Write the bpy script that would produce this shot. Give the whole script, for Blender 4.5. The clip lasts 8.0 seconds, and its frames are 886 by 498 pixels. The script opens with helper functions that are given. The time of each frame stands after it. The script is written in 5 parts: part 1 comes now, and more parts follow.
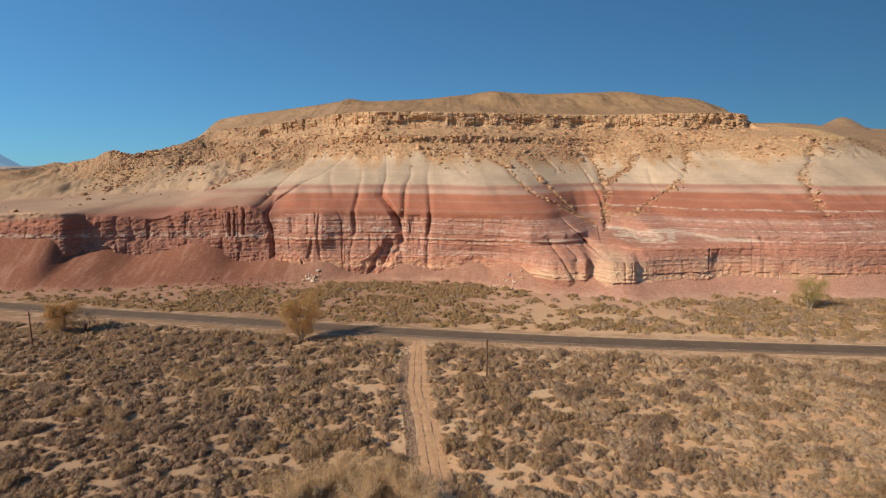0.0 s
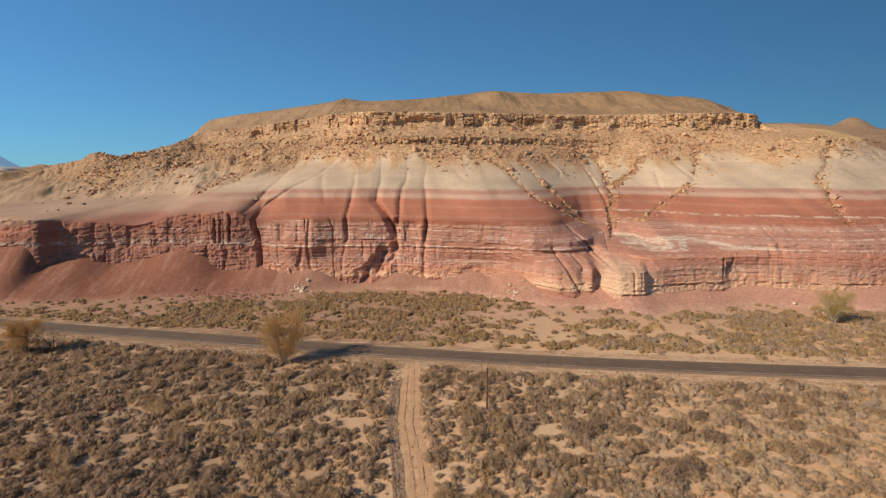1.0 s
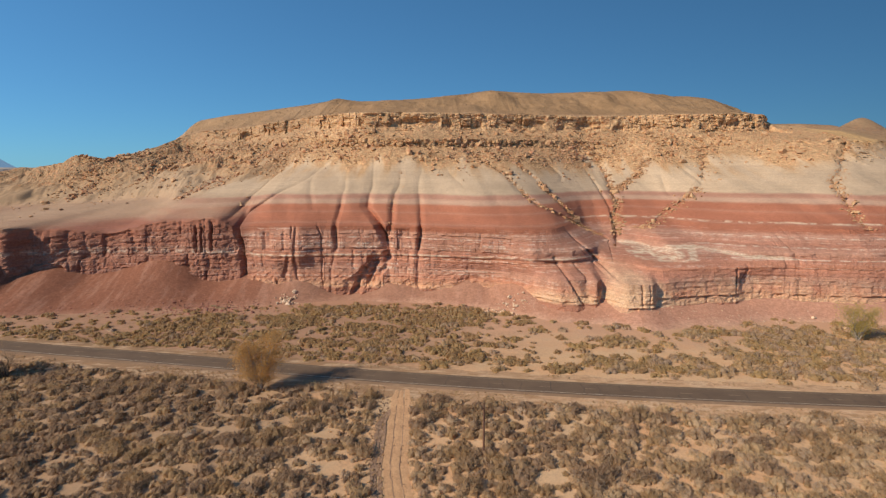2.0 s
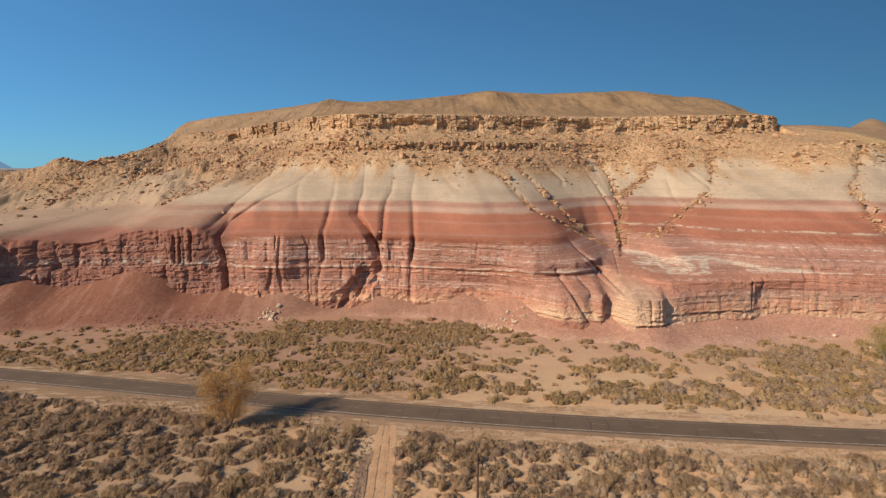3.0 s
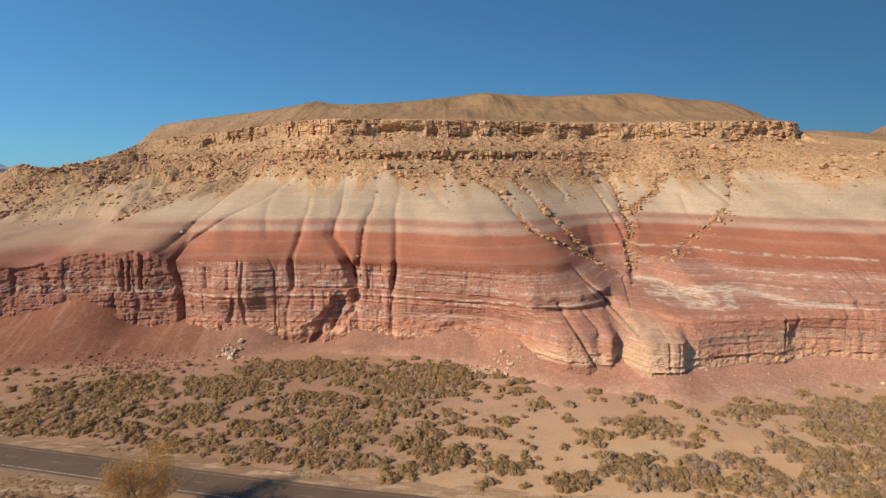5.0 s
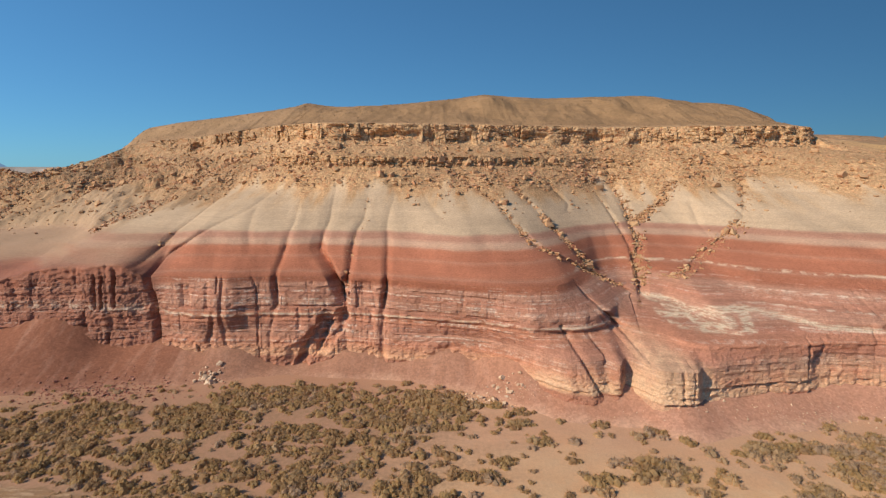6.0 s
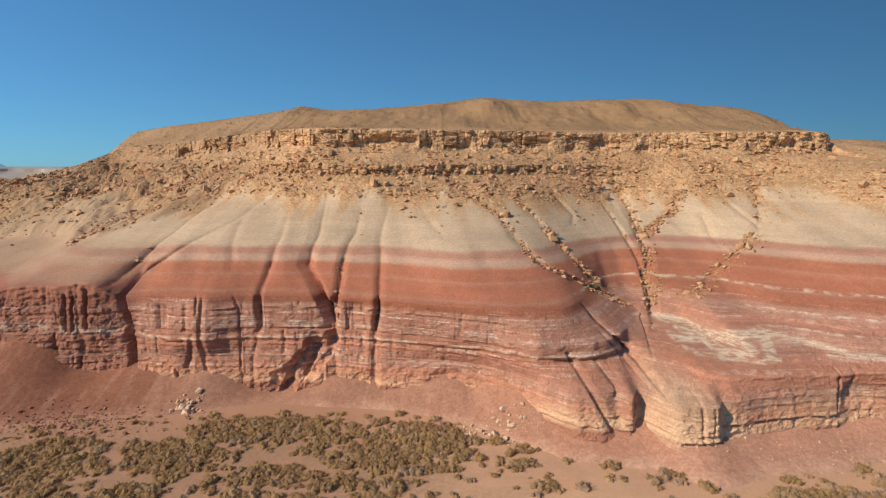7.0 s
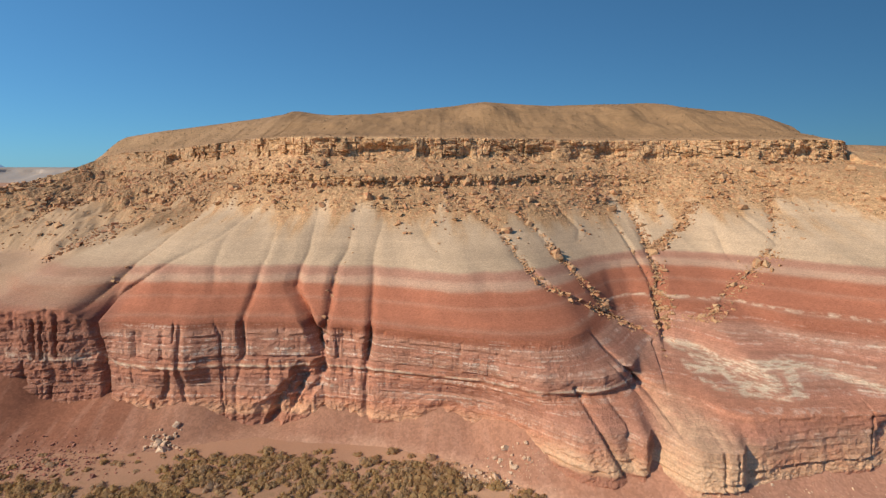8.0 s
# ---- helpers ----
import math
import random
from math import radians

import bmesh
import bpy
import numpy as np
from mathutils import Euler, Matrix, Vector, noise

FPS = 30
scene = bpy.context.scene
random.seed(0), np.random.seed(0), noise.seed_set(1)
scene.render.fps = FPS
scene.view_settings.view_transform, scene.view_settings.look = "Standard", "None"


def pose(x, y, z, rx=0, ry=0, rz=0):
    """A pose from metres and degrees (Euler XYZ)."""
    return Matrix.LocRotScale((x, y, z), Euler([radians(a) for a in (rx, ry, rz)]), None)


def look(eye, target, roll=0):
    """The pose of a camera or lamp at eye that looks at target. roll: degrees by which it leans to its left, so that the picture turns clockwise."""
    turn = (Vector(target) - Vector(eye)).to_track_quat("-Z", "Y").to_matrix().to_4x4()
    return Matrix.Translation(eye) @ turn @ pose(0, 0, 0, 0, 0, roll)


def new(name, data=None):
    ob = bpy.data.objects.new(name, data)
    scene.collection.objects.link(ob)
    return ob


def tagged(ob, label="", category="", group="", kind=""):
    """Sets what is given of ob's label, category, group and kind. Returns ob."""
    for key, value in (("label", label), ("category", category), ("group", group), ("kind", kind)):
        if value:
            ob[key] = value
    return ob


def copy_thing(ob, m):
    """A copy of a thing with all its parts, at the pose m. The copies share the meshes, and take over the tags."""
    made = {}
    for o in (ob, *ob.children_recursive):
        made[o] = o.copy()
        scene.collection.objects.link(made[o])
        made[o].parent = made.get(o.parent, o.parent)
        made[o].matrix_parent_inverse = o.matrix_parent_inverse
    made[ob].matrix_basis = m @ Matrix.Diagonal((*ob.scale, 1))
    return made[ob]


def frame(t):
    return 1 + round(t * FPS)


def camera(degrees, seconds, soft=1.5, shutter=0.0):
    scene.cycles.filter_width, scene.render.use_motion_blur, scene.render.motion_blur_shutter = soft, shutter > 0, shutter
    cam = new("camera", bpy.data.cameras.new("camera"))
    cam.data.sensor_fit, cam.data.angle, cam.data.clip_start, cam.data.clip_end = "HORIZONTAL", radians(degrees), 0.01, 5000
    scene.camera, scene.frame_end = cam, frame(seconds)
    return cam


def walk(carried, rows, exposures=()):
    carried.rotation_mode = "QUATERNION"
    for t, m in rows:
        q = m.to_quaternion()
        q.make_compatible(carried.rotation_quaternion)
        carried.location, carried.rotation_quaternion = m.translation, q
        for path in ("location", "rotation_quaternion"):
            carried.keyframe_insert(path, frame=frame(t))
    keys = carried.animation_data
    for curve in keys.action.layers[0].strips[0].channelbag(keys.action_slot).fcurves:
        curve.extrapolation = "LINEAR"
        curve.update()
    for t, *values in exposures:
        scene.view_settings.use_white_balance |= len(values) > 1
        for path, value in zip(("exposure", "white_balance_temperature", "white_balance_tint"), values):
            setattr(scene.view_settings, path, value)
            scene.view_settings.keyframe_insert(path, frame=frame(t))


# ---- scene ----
cam = camera(79.3, 8.0, soft=1.3, shutter=0.5)
METRES, EYE, TILT, LEAN, TURN = 121.25, 55.6, -8.5, 0.0, 0.0
ROWS = [
    (0.0, 0.0, 0.0, 0.0, 0.0, 0.0, -0.0),
    (0.5, 0.0038, 0.0594, 0.0149, 0.03, 0.01, -0.0),
    (1.0, 0.0096, 0.1238, 0.0318, -0.03, 0.01, 0.04),
    (1.5, 0.0156, 0.1834, 0.0481, -0.11, 0.02, 0.06),
    (3.0, 0.0417, 0.3695, 0.1044, -0.25, 0.02, 0.14),
    (3.5, 0.0503, 0.4271, 0.1227, -0.31, 0.0, 0.1),
    (4.0, 0.0604, 0.4886, 0.1447, -0.37, -0.04, 0.1),
    (4.5, 0.0713, 0.5437, 0.1677, -0.38, -0.08, 0.06),
    (6.0, 0.0999, 0.7154, 0.2363, -0.29, -0.09, -0.13),
    (6.5, 0.1052, 0.7679, 0.2595, -0.27, -0.11, -0.17),
    (7.0, 0.1104, 0.824, 0.2863, -0.25, -0.15, -0.18),
    (7.5, 0.114, 0.8745, 0.3132, -0.26, -0.2, -0.19),
    (8.0, 0.1192, 0.9286, 0.3414, -0.2, -0.17, -0.18),
]
walk(cam, [(t, pose(0, 0, EYE, TILT, LEAN, TURN) @ pose(METRES * x, METRES * y, METRES * z, 90 + pitch, roll, yaw)) for t, x, y, z, yaw, pitch, roll in ROWS])


# ---- world and sun ----
SUN_FROM = Vector((-0.727, -0.42, 0.545)).normalized()
world = bpy.data.worlds.new("sky")
scene.world = world
world.use_nodes = True
wn = world.node_tree.nodes
sky = wn.new("ShaderNodeTexSky")
sky.sky_type = "NISHITA"
sky.sun_disc = False
sky.sun_elevation = math.asin(SUN_FROM.z)
sky.sun_rotation = math.atan2(SUN_FROM.x, SUN_FROM.y)
sky.altitude, sky.air_density, sky.dust_density, sky.ozone_density = 2000, 1.0, 0.3, 2.0
gamma = wn.new("ShaderNodeGamma")
gamma.inputs["Gamma"].default_value = 0.6
tint = wn.new("ShaderNodeVectorMath")
tint.operation = "MULTIPLY"
tint.inputs[1].default_value = (0.625, 1.44, 2.17)
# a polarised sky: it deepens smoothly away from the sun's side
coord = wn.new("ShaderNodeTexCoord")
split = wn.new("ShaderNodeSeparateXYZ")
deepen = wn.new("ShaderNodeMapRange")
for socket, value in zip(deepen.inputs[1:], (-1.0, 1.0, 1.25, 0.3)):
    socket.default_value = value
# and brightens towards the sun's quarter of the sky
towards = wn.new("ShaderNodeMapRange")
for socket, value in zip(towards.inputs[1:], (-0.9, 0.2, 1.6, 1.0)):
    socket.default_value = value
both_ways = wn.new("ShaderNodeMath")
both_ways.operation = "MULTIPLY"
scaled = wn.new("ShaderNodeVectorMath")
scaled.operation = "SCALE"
link = world.node_tree.links.new
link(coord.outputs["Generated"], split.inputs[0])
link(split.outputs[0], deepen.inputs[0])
link(sky.outputs[0], gamma.inputs["Color"])
link(gamma.outputs[0], tint.inputs[0])
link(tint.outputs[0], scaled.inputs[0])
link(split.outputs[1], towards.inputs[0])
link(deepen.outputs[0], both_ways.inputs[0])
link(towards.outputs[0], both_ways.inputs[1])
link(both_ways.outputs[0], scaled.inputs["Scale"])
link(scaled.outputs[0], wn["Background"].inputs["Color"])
wn["Background"].inputs["Strength"].default_value = 0.086
sun = new("sun", bpy.data.lights.new("sun", "SUN"))
sun.data.energy, sun.data.angle, sun.data.color = 4.65, radians(0.53), (1.0, 0.845, 0.65)
sun.matrix_world = look(SUN_FROM * 500, (0, 0, 0))
scene.view_settings.exposure = 0.2

# ---- materials ----


class Shader:
    """A small builder of procedural node materials in world metres."""

    def __init__(self, name, rough=0.9):
        self.mat = bpy.data.materials.new(name)
        self.mat.use_nodes = True
        self.tree = self.mat.node_tree
        self.bsdf = self.tree.nodes["Principled BSDF"]
        self.bsdf.inputs["Roughness"].default_value = rough
        self.bsdf.inputs["Specular IOR Level"].default_value = 0.15
        geo = self.tree.nodes.new("ShaderNodeNewGeometry")
        self.pos = geo.outputs["Position"]
        self.island = geo.outputs["Random Per Island"]
        self.normal = geo.outputs["True Normal"]

    def put(self, socket, value):
        if isinstance(value, bpy.types.NodeSocket):
            self.tree.links.new(value, socket)
        else:
            socket.default_value = value

    def math(self, op, a, b=0.0, c=0.0, clamp=False):
        n = self.tree.nodes.new("ShaderNodeMath")
        n.operation, n.use_clamp = op, clamp
        for s, v in zip(n.inputs, (a, b, c)):
            self.put(s, v)
        return n.outputs[0]

    def xyz(self):
        n = self.tree.nodes.new("ShaderNodeSeparateXYZ")
        self.put(n.inputs[0], self.pos)
        return n.outputs

    def stretch(self, sx, sy, sz):
        n = self.tree.nodes.new("ShaderNodeVectorMath")
        n.operation = "MULTIPLY"
        self.put(n.inputs[0], self.pos)
        n.inputs[1].default_value = (sx, sy, sz)
        return n.outputs[0]

    def noise(self, scale, detail=4, rough=0.55, vec=None):
        n = self.tree.nodes.new("ShaderNodeTexNoise")
        n.inputs["Scale"].default_value = scale
        n.inputs["Detail"].default_value = detail
        n.inputs["Roughness"].default_value = rough
        self.put(n.inputs["Vector"], vec or self.pos)
        return n.outputs["Fac"]

    def cells(self, scale, vec=None, feature="F1", out="Distance"):
        n = self.tree.nodes.new("ShaderNodeTexVoronoi")
        n.feature = feature
        n.inputs["Scale"].default_value = scale
        self.put(n.inputs["Vector"], vec or self.pos)
        return n.outputs[out]

    def attr(self, name):
        n = self.tree.nodes.new("ShaderNodeAttribute")
        n.attribute_name = name
        return n.outputs["Fac"]

    def spread(self, v, lo, hi, a=0.0, b=1.0):
        n = self.tree.nodes.new("ShaderNodeMapRange")
        for s, x in zip(n.inputs, (v, lo, hi, a, b)):
            self.put(s, x)
        return n.outputs[0]

    def ramp(self, v, stops, mode="LINEAR"):
        n = self.tree.nodes.new("ShaderNodeValToRGB")
        n.color_ramp.interpolation = mode
        e = n.color_ramp.elements
        while len(e) < len(stops):
            e.new(0.5)
        for k, (p, c) in zip(e, stops):
            k.position, k.color = p, (*c, 1)
        self.put(n.inputs[0], v)
        return n.outputs[0]

    def mix(self, f, a, b, mode="MIX"):
        n = self.tree.nodes.new("ShaderNodeMix")
        n.data_type, n.blend_type = "RGBA", mode
        for s, v in ((n.inputs[0], f), (n.inputs[6], a), (n.inputs[7], b)):
            if isinstance(v, tuple):
                v = (*v, 1)
            self.put(s, v)
        return n.outputs[2]

    def tone(self, col, v):
        """Multiply a colour by a value."""
        n = self.tree.nodes.new("ShaderNodeVectorMath")
        n.operation = "SCALE"
        self.put(n.inputs[0], col)
        self.put(n.inputs["Scale"], v)
        return n.outputs[0]

    def done(self, col, height=None, strength=0.5, depth=0.1):
        if isinstance(col, tuple):
            col = (*col, 1)
        self.put(self.bsdf.inputs["Base Color"], col)
        if height is not None:
            n = self.tree.nodes.new("ShaderNodeBump")
            n.inputs["Strength"].default_value = strength
            n.inputs["Distance"].default_value = depth
            self.put(n.inputs["Height"], height)
            self.put(self.bsdf.inputs["Normal"], n.outputs[0])
        return self.mat


def strata_material():
    """Flat-lying beds: banded mudstone cliff, red beds, pale beds, rubble slope, caprock, brown hilltop."""
    s = Shader("banded_rock", 0.92)
    x, y, z = s.xyz()
    west = s.math("MAXIMUM", s.math("SUBTRACT", -81.0, x), 0.0)
    level = s.math("MULTIPLY_ADD", west, 0.06, z)
    wob = s.math("MULTIPLY", s.math("SUBTRACT", s.noise(0.018, 3), 0.5), 2.6)
    fine = s.math("MULTIPLY", s.math("SUBTRACT", s.noise(0.22, 3), 0.5), 0.8)
    level = s.math("ADD", s.math("ADD", level, wob), fine)
    # the rubble's foot comes down in fingers
    finger = s.math("MULTIPLY", s.math("SUBTRACT", s.noise(0.07, 5, 0.62, s.stretch(1, 0.2, 0.15)), 0.5), 72.0)
    # the pale beds reach higher towards the east end
    lower = s.math("MULTIPLY", s.math("MULTIPLY", s.spread(x, 178.0, 225.0), s.spread(x, 262.0, 246.0)), s.math("MULTIPLY", s.spread(level, 49.0, 58.0), s.spread(level, 90.0, 76.0)))
    level = s.math("MULTIPLY_ADD", lower, -9.0, level)
    high = s.math("MULTIPLY", s.spread(level, 49.0, 60.0), s.spread(level, 75.0, 66.0))
    level = s.math("MULTIPLY_ADD", high, finger, level)
    tan_low, maroon, brick = (0.58, 0.34, 0.205), (0.41, 0.19, 0.125), (0.47, 0.212, 0.13)
    grey_red, red = (0.45, 0.24, 0.163), (0.36, 0.138, 0.080)
    pink, white, cream = (0.395, 0.218, 0.148), (0.475, 0.348, 0.23), (0.475, 0.335, 0.21)
    rubble, ochre, hill = (0.455, 0.282, 0.148), (0.50, 0.318, 0.172), (0.295, 0.18, 0.092)
    dusky, mauve, rosy = (0.385, 0.18, 0.115), (0.36, 0.188, 0.128), (0.445, 0.28, 0.192)
    beds = [(5.6, dusky), (6.3, tan_low), (11, brick), (14, grey_red), (17, maroon), (20, brick), (22.6, maroon), (25, grey_red),
            (28, maroon), (31.0, grey_red), (32.2, red), (34.4, red), (35.0, dusky), (35.7, red), (38.8, red), (39.4, dusky), (40.1, red), (42.4, red),
            (43.3, rosy), (44.6, rosy), (45.1, pink), (45.6, mauve), (46.4, mauve), (46.9, pink), (47.4, white), (54, white), (58, cream),
            (62.5, rubble), (78, rubble), (84, ochre), (93, ochre), (96, hill)]
    col = s.ramp(s.math("DIVIDE", level, 128.0), [(h / 128.0, c) for h, c in beds])
    # thin, broken pale partings in the cliff
    cliffy = s.math("MULTIPLY", s.spread(level, 9.0, 12.0), s.spread(level, 34.0, 31.5))
    for pitch, cut, spot in ((0.75, 0.575, 0.16), (1.7, 0.59, 0.35), (1.15, 0.61, 0.22)):
        line = s.noise(1.0, 2, 0.5, s.stretch(0.012, 0.012, pitch))
        parting = s.math("MULTIPLY", s.math("MULTIPLY", s.spread(line, cut, cut + 0.05), cliffy), s.spread(s.noise(spot, 5, 0.65), 0.48, 0.56))
        parting = s.math("MULTIPLY", parting, s.spread(s.noise(1.6, 5, 0.7, s.stretch(1.0, 1.0, 0.4)), 0.40, 0.52))
        col = s.mix(s.math("MULTIPLY", parting, s.spread(x, 25.0, 50.0, 0.9, 0.45)), col, (0.68, 0.53, 0.42))
    # the bed that stands out as a pale lip, and a second one in the eastern red slope
    rise = s.math("ADD", s.spread(x, 17.0, 34.0, 20.75, 21.8), s.spread(x, -84.0, -88.0, 0.0, 2.4))
    lip = s.math("SUBTRACT", 1.0, s.math("DIVIDE", s.math("ABSOLUTE", s.math("SUBTRACT", z, s.math("MULTIPLY_ADD", fine, 0.5, rise))), 0.6), clamp=True)
    col = s.mix(s.math("MULTIPLY", s.math("MULTIPLY", s.math("MULTIPLY", lip, s.spread(x, 74.0, 68.0)), 0.95), s.math("MAXIMUM", s.spread(s.noise(0.2, 5, 0.6), 0.38, 0.55), s.spread(x, 40.0, 46.0, 0.0, 0.9))), col, (0.66, 0.53, 0.39))
    lip = s.math("SUBTRACT", 1.0, s.math("DIVIDE", s.math("ABSOLUTE", s.math("SUBTRACT", level, 35.4)), 0.5), clamp=True)
    col = s.mix(s.math("MULTIPLY", s.math("MULTIPLY", lip, s.spread(x, 52.0, 62.0)), s.spread(s.noise(0.25, 5, 0.6), 0.42, 0.55)), col, (0.60, 0.44, 0.31))
    # contorted pale bed on the eastern bench, in broken plies
    vein = s.math("MULTIPLY", s.attr("fold"), s.spread(s.noise(0.9, 5, 0.68, s.stretch(0.35, 0.5, 3.4)), 0.43, 0.55, 0.12, 1.0))
    col = s.mix(s.math("MULTIPLY", vein, 0.95), col, (0.64, 0.515, 0.37))
    # darker, browner rock in the western cliff
    col = s.mix(s.math("MULTIPLY", s.math("MULTIPLY", s.spread(x, -84.0, -88.0), s.spread(level, 42.5, 40.0)), s.spread(s.noise(0.2, 4), 0.3, 0.6, 0.9, 0.6)), col, (0.27, 0.122, 0.083))
    seam = s.math("SUBTRACT", 1.3, s.math("DIVIDE", s.math("ABSOLUTE", s.math("SUBTRACT", z, s.math("MULTIPLY_ADD", fine, 1.2, s.spread(x, -180.0, -195.0, 21.7, 23.0)))), 0.95), clamp=True)
    col = s.mix(s.math("MULTIPLY", s.math("MULTIPLY", seam, s.spread(x, -84.0, -88.0)), s.spread(s.noise(0.24, 6, 0.7), 0.46, 0.54, 0.05, 0.85)), col, (0.50, 0.38, 0.29))
    # buff sandstone at the foot of the eastern bench and of the spur
    buff = s.math("MULTIPLY", s.math("MULTIPLY", s.spread(x, 36.0, 46.0), s.spread(x, 200.0, 150.0)), s.math("MULTIPLY", s.spread(s.math("ADD", s.math("MULTIPLY_ADD", s.noise(0.1, 4, 0.6), 10.0, z), s.spread(x, 64.0, 76.0, 5.0, 0.0)), 22.5, 17.5), s.spread(s.noise(0.16, 5, 0.62), 0.36, 0.54)))
    col = s.mix(s.math("MULTIPLY", s.math("MULTIPLY", buff, s.spread(s.math("ADD", z, fine), 5.6, 6.4)), s.spread(x, 86.0, 98.0, 0.66, 0.40)), col, (0.62, 0.435, 0.275))
    cone = s.math("MULTIPLY", s.math("MULTIPLY", s.spread(x, 68.0, 72.5), s.spread(s.math("MULTIPLY_ADD", z, 1.2, x), 108.0, 100.0)), s.math("MULTIPLY", s.spread(s.math("MULTIPLY_ADD", s.noise(0.12, 4, 0.6), 6.0, z), 24.0, 20.0), s.spread(s.noise(0.5, 4, 0.6, s.stretch(1.6, 0.4, 0.4)), 0.3, 0.6, 0.5, 1.0)))
    col = s.mix(s.math("MULTIPLY", cone, 0.65), col, (0.66, 0.44, 0.275))
    # an ochre bank below the eastern skyline
    far_e = s.math("MULTIPLY", s.math("MULTIPLY", s.spread(x, 222.0, 240.0), s.spread(x, 290.0, 268.0)), s.math("MULTIPLY", s.spread(s.math("ADD", z, fine), 72.0, 75.0), s.spread(z, 88.0, 84.0)))
    col = s.mix(s.math("MULTIPLY", far_e, 0.65), col, (0.58, 0.365, 0.155))
    # browner, scrubby ground at the east end, and thin pale partings in the cliff below it
    scrub = s.math("MULTIPLY", s.spread(s.math("MULTIPLY_ADD", s.noise(0.08, 4, 0.6), 24.0, x), 262.0, 274.0), s.spread(level, 56.0, 62.0))
    col = s.mix(s.math("MULTIPLY", scrub, 0.8), col, (0.26, 0.168, 0.098))
    for height in (22.6, 26.8, 30.2):
        lip = s.math("SUBTRACT", 1.0, s.math("DIVIDE", s.math("ABSOLUTE", s.math("SUBTRACT", z, s.math("MULTIPLY_ADD", fine, 0.6, height))), 0.32), clamp=True)
        col = s.mix(s.math("MULTIPLY", s.math("MULTIPLY", lip, s.spread(x, 108.0, 122.0)), s.spread(s.noise(0.3, 5, 0.65), 0.46, 0.54)), col, (0.64, 0.49, 0.37))
    # water stains down the cliff
    streak = s.noise(1.0, 5, 0.62, s.stretch(0.42, 0.42, 0.035))
    col = s.tone(col, s.math("MULTIPLY_ADD", s.math("SUBTRACT", streak, 0.5), s.math("MULTIPLY", cliffy, 0.7), 1.0))
    band = s.noise(1.0, 3, 0.6, s.stretch(0.012, 0.012, 0.9))
    col = s.tone(col, s.math("MULTIPLY_ADD", s.math("SUBTRACT", band, 0.5), s.spread(level, 31.0, 34.0, 0.42, 0.24), 1.0))
    band = s.noise(1.0, 3, 0.6, s.stretch(0.03, 0.03, 4.0))
    col = s.tone(col, s.math("MULTIPLY_ADD", s.math("SUBTRACT", band, 0.5), s.spread(level, 30.0, 33.0, 0.6, 0.22), 1.0))
    # duller, dustier ground in the west
    dusty = s.math("MULTIPLY", s.spread(x, -72.0, -88.0), s.math("MULTIPLY", s.spread(level, 42.0, 44.5), s.spread(s.math("SUBTRACT", s.math("MULTIPLY_ADD", s.noise(0.06, 5, 0.6), 14.0, level), s.math("MULTIPLY_ADD", x, 0.39, 105.5)), -1.5, 1.5)))
    col = s.mix(s.math("MULTIPLY", dusty, s.spread(x, -130.0, -230.0, 0.55, 0.8)), col, (0.32, 0.206, 0.117))
    # tan wash over the red beds above the western cliff, creamier further west
    over = s.math("MULTIPLY", s.spread(s.math("MULTIPLY_ADD", s.noise(0.03, 4), 40.0, x), -62.0, -92.0), s.spread(s.math("MULTIPLY_ADD", fine, 1.5, level), 37.6, 39.2))
    over = s.math("MULTIPLY", over, s.math("MULTIPLY", s.spread(level, 50.0, 46.5), s.spread(s.noise(1.0, 4, 0.6, s.stretch(0.02, 0.02, 0.55)), 0.35, 0.6, 0.4, 0.85)))
    col = s.mix(over, col, (0.335, 0.21, 0.138))
    cream_w = s.math("MULTIPLY", s.math("MULTIPLY", s.spread(x, -128.0, -150.0), s.spread(x, -262.0, -225.0)), s.math("MULTIPLY", s.spread(level, 39.0, 41.0), s.spread(level, 52.0, 46.0)))
    col = s.mix(s.math("MULTIPLY", cream_w, 0.7), col, (0.41, 0.275, 0.175))
    # stains and grain
    col = s.tone(col, s.spread(s.noise(0.045, 5, 0.6), 0.3, 0.7, 0.88, 1.10))
    grain = s.noise(1.5, 8, 0.78)
    col = s.tone(col, s.spread(s.noise(4.5, 6, 0.75), 0.3, 0.7, 0.82, 1.18))
    rough_hi = s.spread(level, 58.0, 66.0, 0.30, 1.0)
    rough_hi = s.math("MULTIPLY", rough_hi, s.spread(level, 96.0, 100.0, 1.0, 0.55))
    col = s.tone(col, s.math("MULTIPLY_ADD", s.math("SUBTRACT", grain, 0.5), s.math("MULTIPLY", rough_hi, 1.5), 1.0))
    # shattered stones on the rubble slope, a few of them rusty
    shard = s.cells(0.75, out="Color")
    rust = s.tree.nodes.new("ShaderNodeSeparateColor")
    s.put(rust.inputs[0], shard)
    stony = s.math("MULTIPLY", s.math("MULTIPLY", s.spread(level, 60.0, 66.0), s.spread(level, 97.0, 93.0)), s.math("SUBTRACT", 1.0, far_e))
    col = s.mix(s.math("MULTIPLY", s.math("MULTIPLY", s.spread(rust.outputs[0], 0.78, 0.8), stony), 0.6), col, (0.42, 0.20, 0.10))
    col = s.tone(col, s.math("MULTIPLY_ADD", s.math("SUBTRACT", rust.outputs[1], 0.5), s.math("MULTIPLY", stony, 0.35), 1.0))
